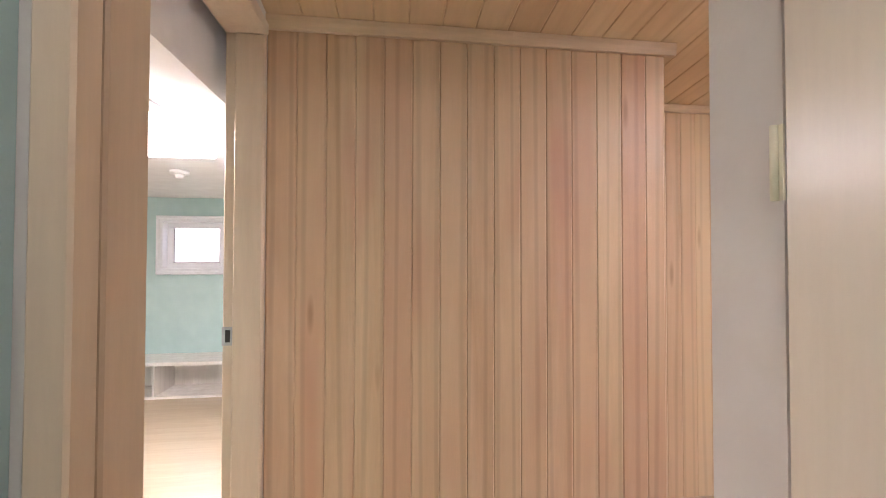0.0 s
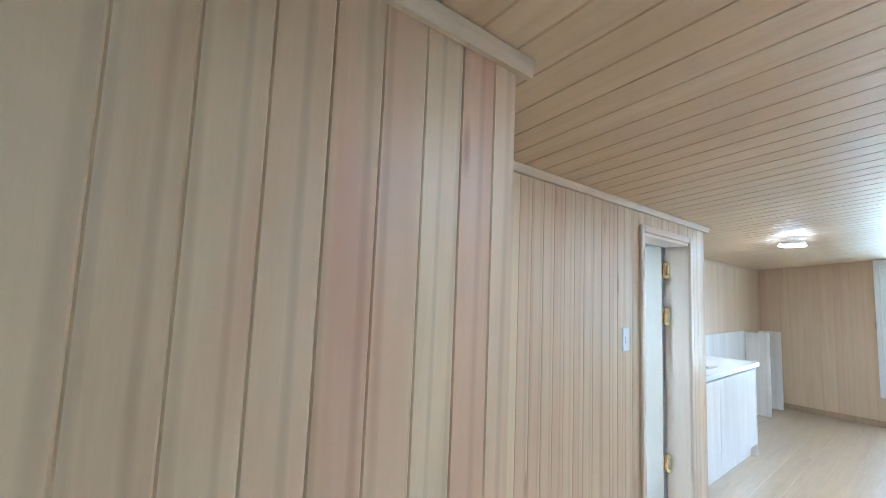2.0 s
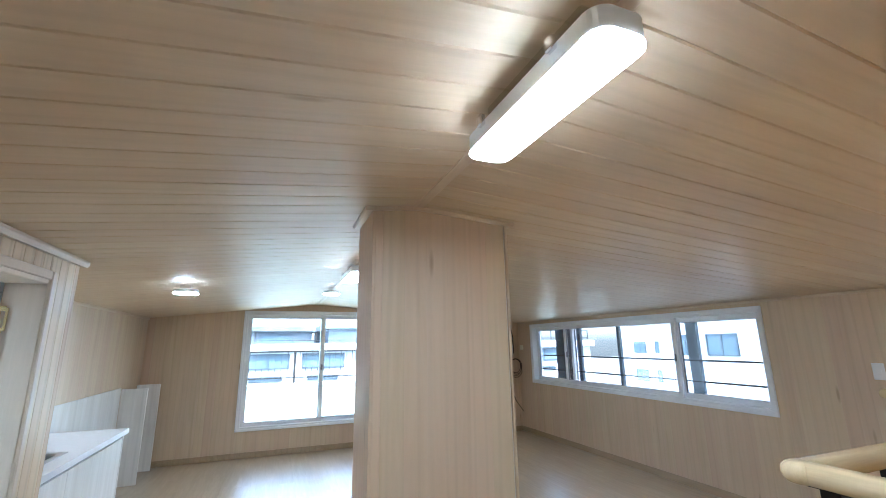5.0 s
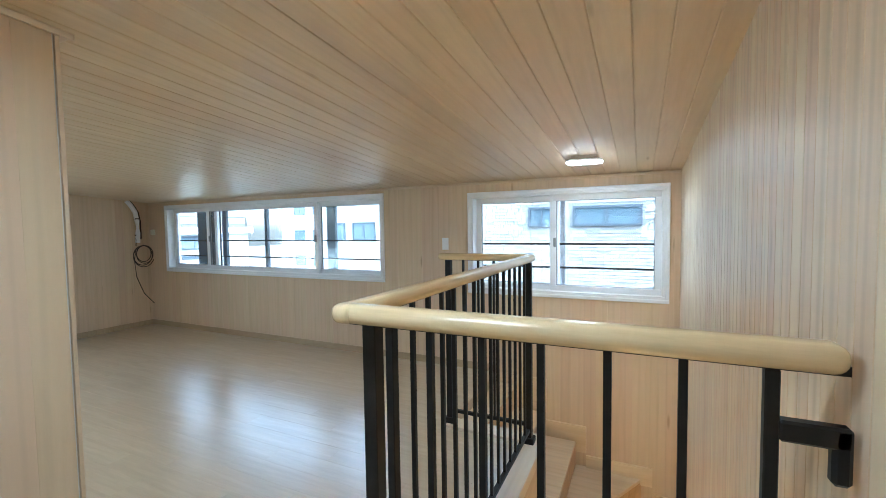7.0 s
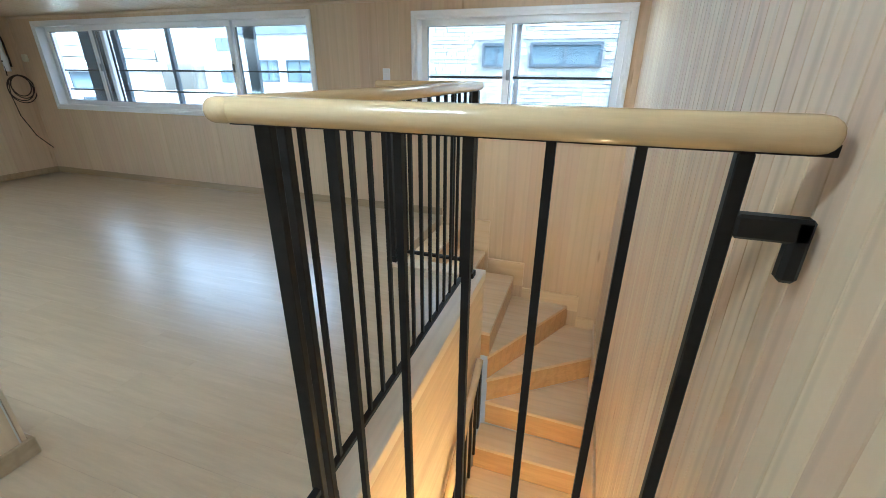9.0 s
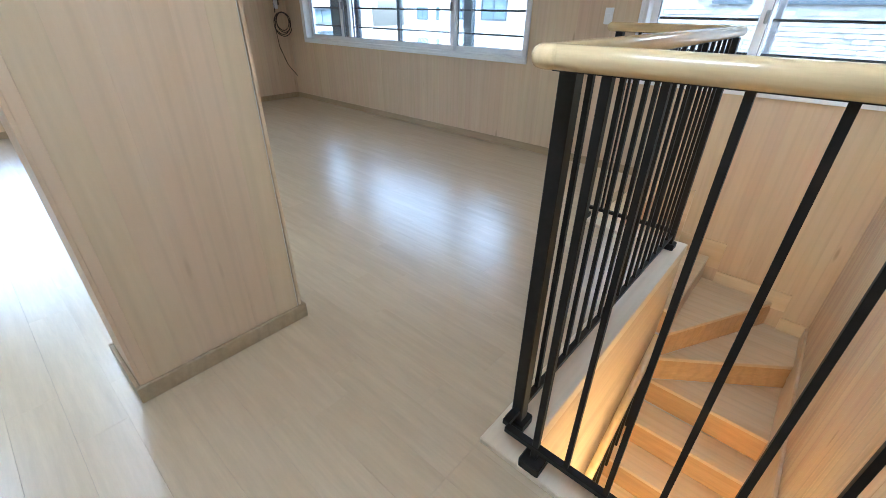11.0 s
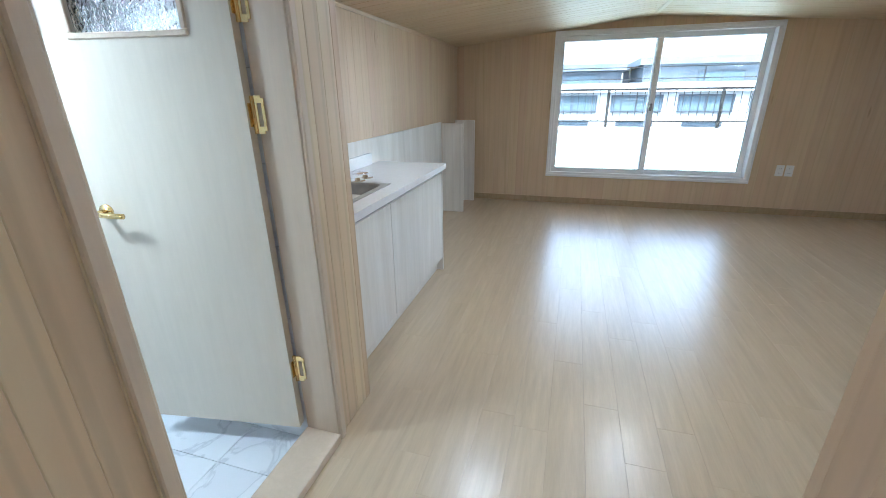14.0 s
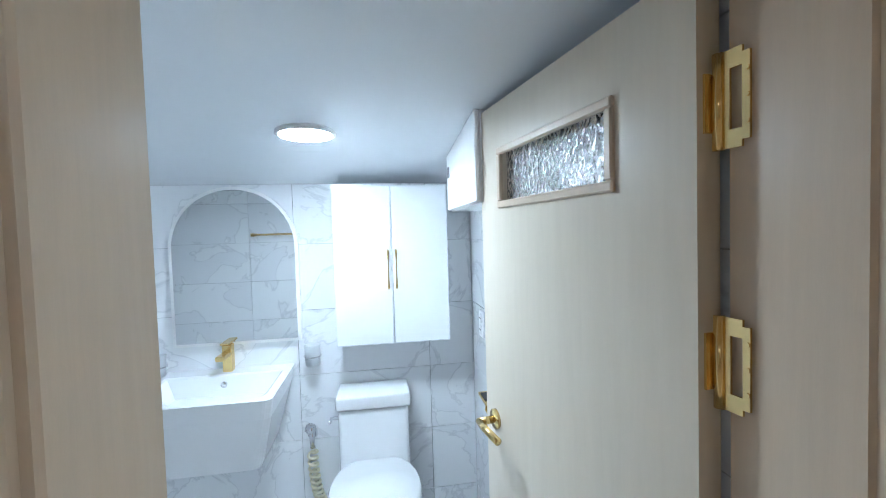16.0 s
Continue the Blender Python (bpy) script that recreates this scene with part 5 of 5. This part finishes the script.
# terrace north of the balcony window
solid("terrace", box(-4.0, NORTH + 0.2, -0.3, 6.0, NORTH + 3.2, 0.0), M_TERRACE, "green painted terrace floor", "terrace", "structure")
solid("parapet", bx(bx(bmesh.new(), -4.0, NORTH + 3.0, -3, 6.0, NORTH + 3.2, 0.66), -4.0, NORTH + 2.97, 0.66, 6.0, NORTH + 3.23, 0.71, 0.004), M_PARAPET, "white terrace parapet with a coping", "parapet", "structure")
tr = thing("terrace_railing", "dark steel railing on the terrace parapet", "railing", (-4.0, NORTH + 3.1, 0.71))
part("top_bar", box(0, -0.018, 0.64, 10, 0.018, 0.675), M_BLACK, tr)
part("bottom_bar", box(0, -0.014, 0.1, 10, 0.014, 0.125), M_BLACK, tr)
for k in range(6):
    part("post", box(0.42 + 1.83 * k - 0.025, -0.025, 0, 0.42 + 1.83 * k + 0.025, 0.025, 0.68), M_BLACK, tr)
me = mesh_of("baluster", box(-0.005, -0.005, 0.12, 0.005, 0.005, 0.64), M_BLACK)
for k in range(80):
    o = new("baluster", me)
    o.location = (0.125 * k + 0.06, 0, 0)
    o.parent = tr


def house(name, label, x0, y0, x1, y1, top, material, wins, face, roof_mat=M_DARKCLAD, base=-12.0):
    """A block with a roof edge and framed windows. face: 'w' or 's'; wins: (u, z, w, h)."""
    h = thing(name, label, "building")
    part("wall", box(x0, y0, base, x1, y1, top), material, h)
    part("roof", box(x0 - 0.15, y0 - 0.15, top, x1 + 0.15, y1 + 0.15, top + 0.25), roof_mat, h)
    for u, z, w, hh in wins:
        if face == "w":
            wf = part("window", ring(bmesh.new(), u, u + w, z, z + hh, 0.05, 0, 1, lambda a, b, c, d, e, f: (x0 - 0.05, a, b, x0 + 0.01, c, d), 0), M_DARKFRAME, h)
            part("pane", box(x0 - 0.02, u + 0.04, z + 0.04, x0 - 0.004, u + w - 0.04, z + hh - 0.04), M_FARGLASS, wf)
            part("mullion", box(x0 - 0.045, u + w / 2 - 0.025, z + 0.04, x0 - 0.021, u + w / 2 + 0.025, z + hh - 0.04), M_DARKFRAME, wf)
        else:
            wf = part("window", ring(bmesh.new(), u, u + w, z, z + hh, 0.05, 0, 1, lambda a, b, c, d, e, f: (a, y0 - 0.05, b, c, y0 + 0.01, d), 0), M_DARKFRAME, h)
            part("pane", box(u + 0.04, y0 - 0.02, z + 0.04, u + w - 0.04, y0 - 0.004, z + hh - 0.04), M_FARGLASS, wf)
            part("mullion", box(u + w / 2 - 0.025, y0 - 0.045, z + 0.04, u + w / 2 + 0.025, y0 - 0.021, z + hh - 0.04), M_DARKFRAME, wf)
    return h


WINS = ((-1.76, 1.4, 1.31, 0.42), (-0.09, 1.4, 0.57, 0.42), (-6.0, 1.4, 2.0, 0.42), (-3.2, -1.6, 2.0, 1.0))
neighbour = house("brick_house", "pale brick neighbouring house close to the stair window", 9.0, -9.0, 16.0, 1.6, 4.2, M_MORTAR,
                  WINS, "w")
random.seed(4)
verts, faces = [], []
z = -1.2
while z < 4.15:
    y = -6.5 + random.uniform(0, 0.2)
    while y < 1.6:
        w = random.uniform(0.14, 0.3)
        e = min(y + w - 0.008, 1.595)
        d = random.uniform(0.012, 0.026)
        blocked = any(u - 0.03 < e and y < u + ww + 0.03 and zz0 - 0.03 < z + 0.07 and z < zz0 + hh + 0.03 for u, zz0, ww, hh in WINS)
        if not blocked and e - y > 0.03:
            i = len(verts)
            for x in (9.0 - d, 9.0):
                verts += [(x, y, z), (x, e, z), (x, e, z + 0.062), (x, y, z + 0.062)]
            faces += [(i, i + 3, i + 2, i + 1), (i, i + 1, i + 5, i + 4), (i + 2, i + 3, i + 7, i + 6), (i + 1, i + 2, i + 6, i + 5), (i, i + 4, i + 7, i + 3)]
        y += w
    z += 0.07
me = bpy.data.meshes.new("facing_stone")
me.from_pydata(verts, [], faces)
M_STONEFACE = grained("pale_facing_stone", ((0.27, 0.26, 0.245), (0.38, 0.37, 0.35)), axis="y", size=0.3, rough=0.85, tint=(0.2, 0.19, 0.175), tint_amount=0.6, island=True, knots=False, bump=0.3)
me.materials.append(M_STONEFACE)
o = new("facing_stone", me)
o.parent = neighbour
tagged(o, "courses of pale facing stone", kind="stuff")
house("white_house", "white rendered flats beyond the long window", 15.0, 3.0, 24.0, 12.0, 2.6, M_WHITEWALL, [(4.0, 0.9, 1.2, 0.8), (6.2, 0.9, 1.2, 0.8), (8.6, 0.9, 1.2, 0.8), (10.2, 0.9, 1.0, 0.8), (4.0, -1.8, 1.2, 1.0), (7.0, -1.8, 1.2, 1.0), (10.0, -1.8, 1.2, 1.0)], "w")
house("white_house", "tall white flats far beyond the long window", 34.0, 14.0, 46.0, 34.0, 5.0, M_WHITEWALL, [(15.0 + 2.6 * k, z, 1.5, 1.1) for k in range(7) for z in (3.0, 0.3, -2.4)], "w")
house("grey_house", "slate grey flat-roofed house behind the terrace", -9.0, 19.0, 1.2, 27.0, 2.1, M_DARKCLAD, [(-6.5, 1.0, 1.2, 1.0), (-1.0, 1.0, 1.4, 1.0)], "s")
house("grey_house", "dark grey flat-roofed house behind the terrace", 1.8, 17.5, 9.5, 25.0, 2.2, M_DARKCLAD, [(3.6, 1.3, 1.5, 0.7), (6.5, 1.3, 1.2, 0.7)], "s")
house("white_house", "low white house with wide dark windows behind the terrace", -9.0, 14.0, 13.0, 16.5, 1.3, M_WHITEWALL,
      [(-8.7 + 1.85 * k, 0.72, 1.45, 0.5) for k in range(11)] + [(-8.5 + 1.85 * k, 0.32, 1.05, 0.16) for k in range(11)], "s", roof_mat=M_PARAPET)
rf = thing("roof_railing", "thin dark railing on the low white house", "railing", (-9.0, 14.1, 1.55))
for z in (0.1, 0.42):
    part("rail", box(0, -0.012, z, 22, 0.012, z + 0.025), M_BLACK, rf)
for k in range(12):
    part("post", box(2.0 * k - 0.015, -0.015, 0, 2.0 * k + 0.015, 0.015, 0.43), M_BLACK, rf)

# ---- floor boards, last: one object each ----
random.seed(9)
fw, fl = 0.148, 0.92
regions = [(KITCHEN_W + F, BATH_X + F, BATH_END, NORTH - F), (BATH_X + F, TOP_X - 0.13, KERB_N, NORTH - F), (TOP_X - 0.13, EAST - F, TOP_Y, NORTH - F), (HALL_X + F, KERB_W, HALL_END, KERB_N), (BATH_X + F, HALL_X + F, HALL_END, KERB_N), (HALL_X + F, KERB_W, SOUTH, HALL_END), (HALL_X + F, DOOR_X, HALL_S, SOUTH), (DOOR_X, 1.6, HALL_S + 0.02, SOUTH - 0.055)]
boards = {}
def floor_mesh(w, l):
    key = (round(w, 3), round(l, 3))
    if key not in boards:
        boards[key] = mesh_of("floor_board", box(0.0002, 0.0002, -0.012, w - 0.0002, l - 0.0002, 0.0, 0.0004), M_FLOOR)
    return boards[key]


x = KITCHEN_W
while x < EAST:
    y = HALL_S - random.uniform(0, fl)
    while y < NORTH:
        for x0, x1, y0, y1 in regions:
            a, b, c, d = max(x, x0), min(x + fw, x1), max(y, y0), min(y + fl, y1)
            if b - a > 0.004 and d - c > 0.004:
                o = new("floor_board", floor_mesh(b - a, d - c))
                o.location = (a, c, 0)
                o.parent = floor
        y += fl
    x += fw
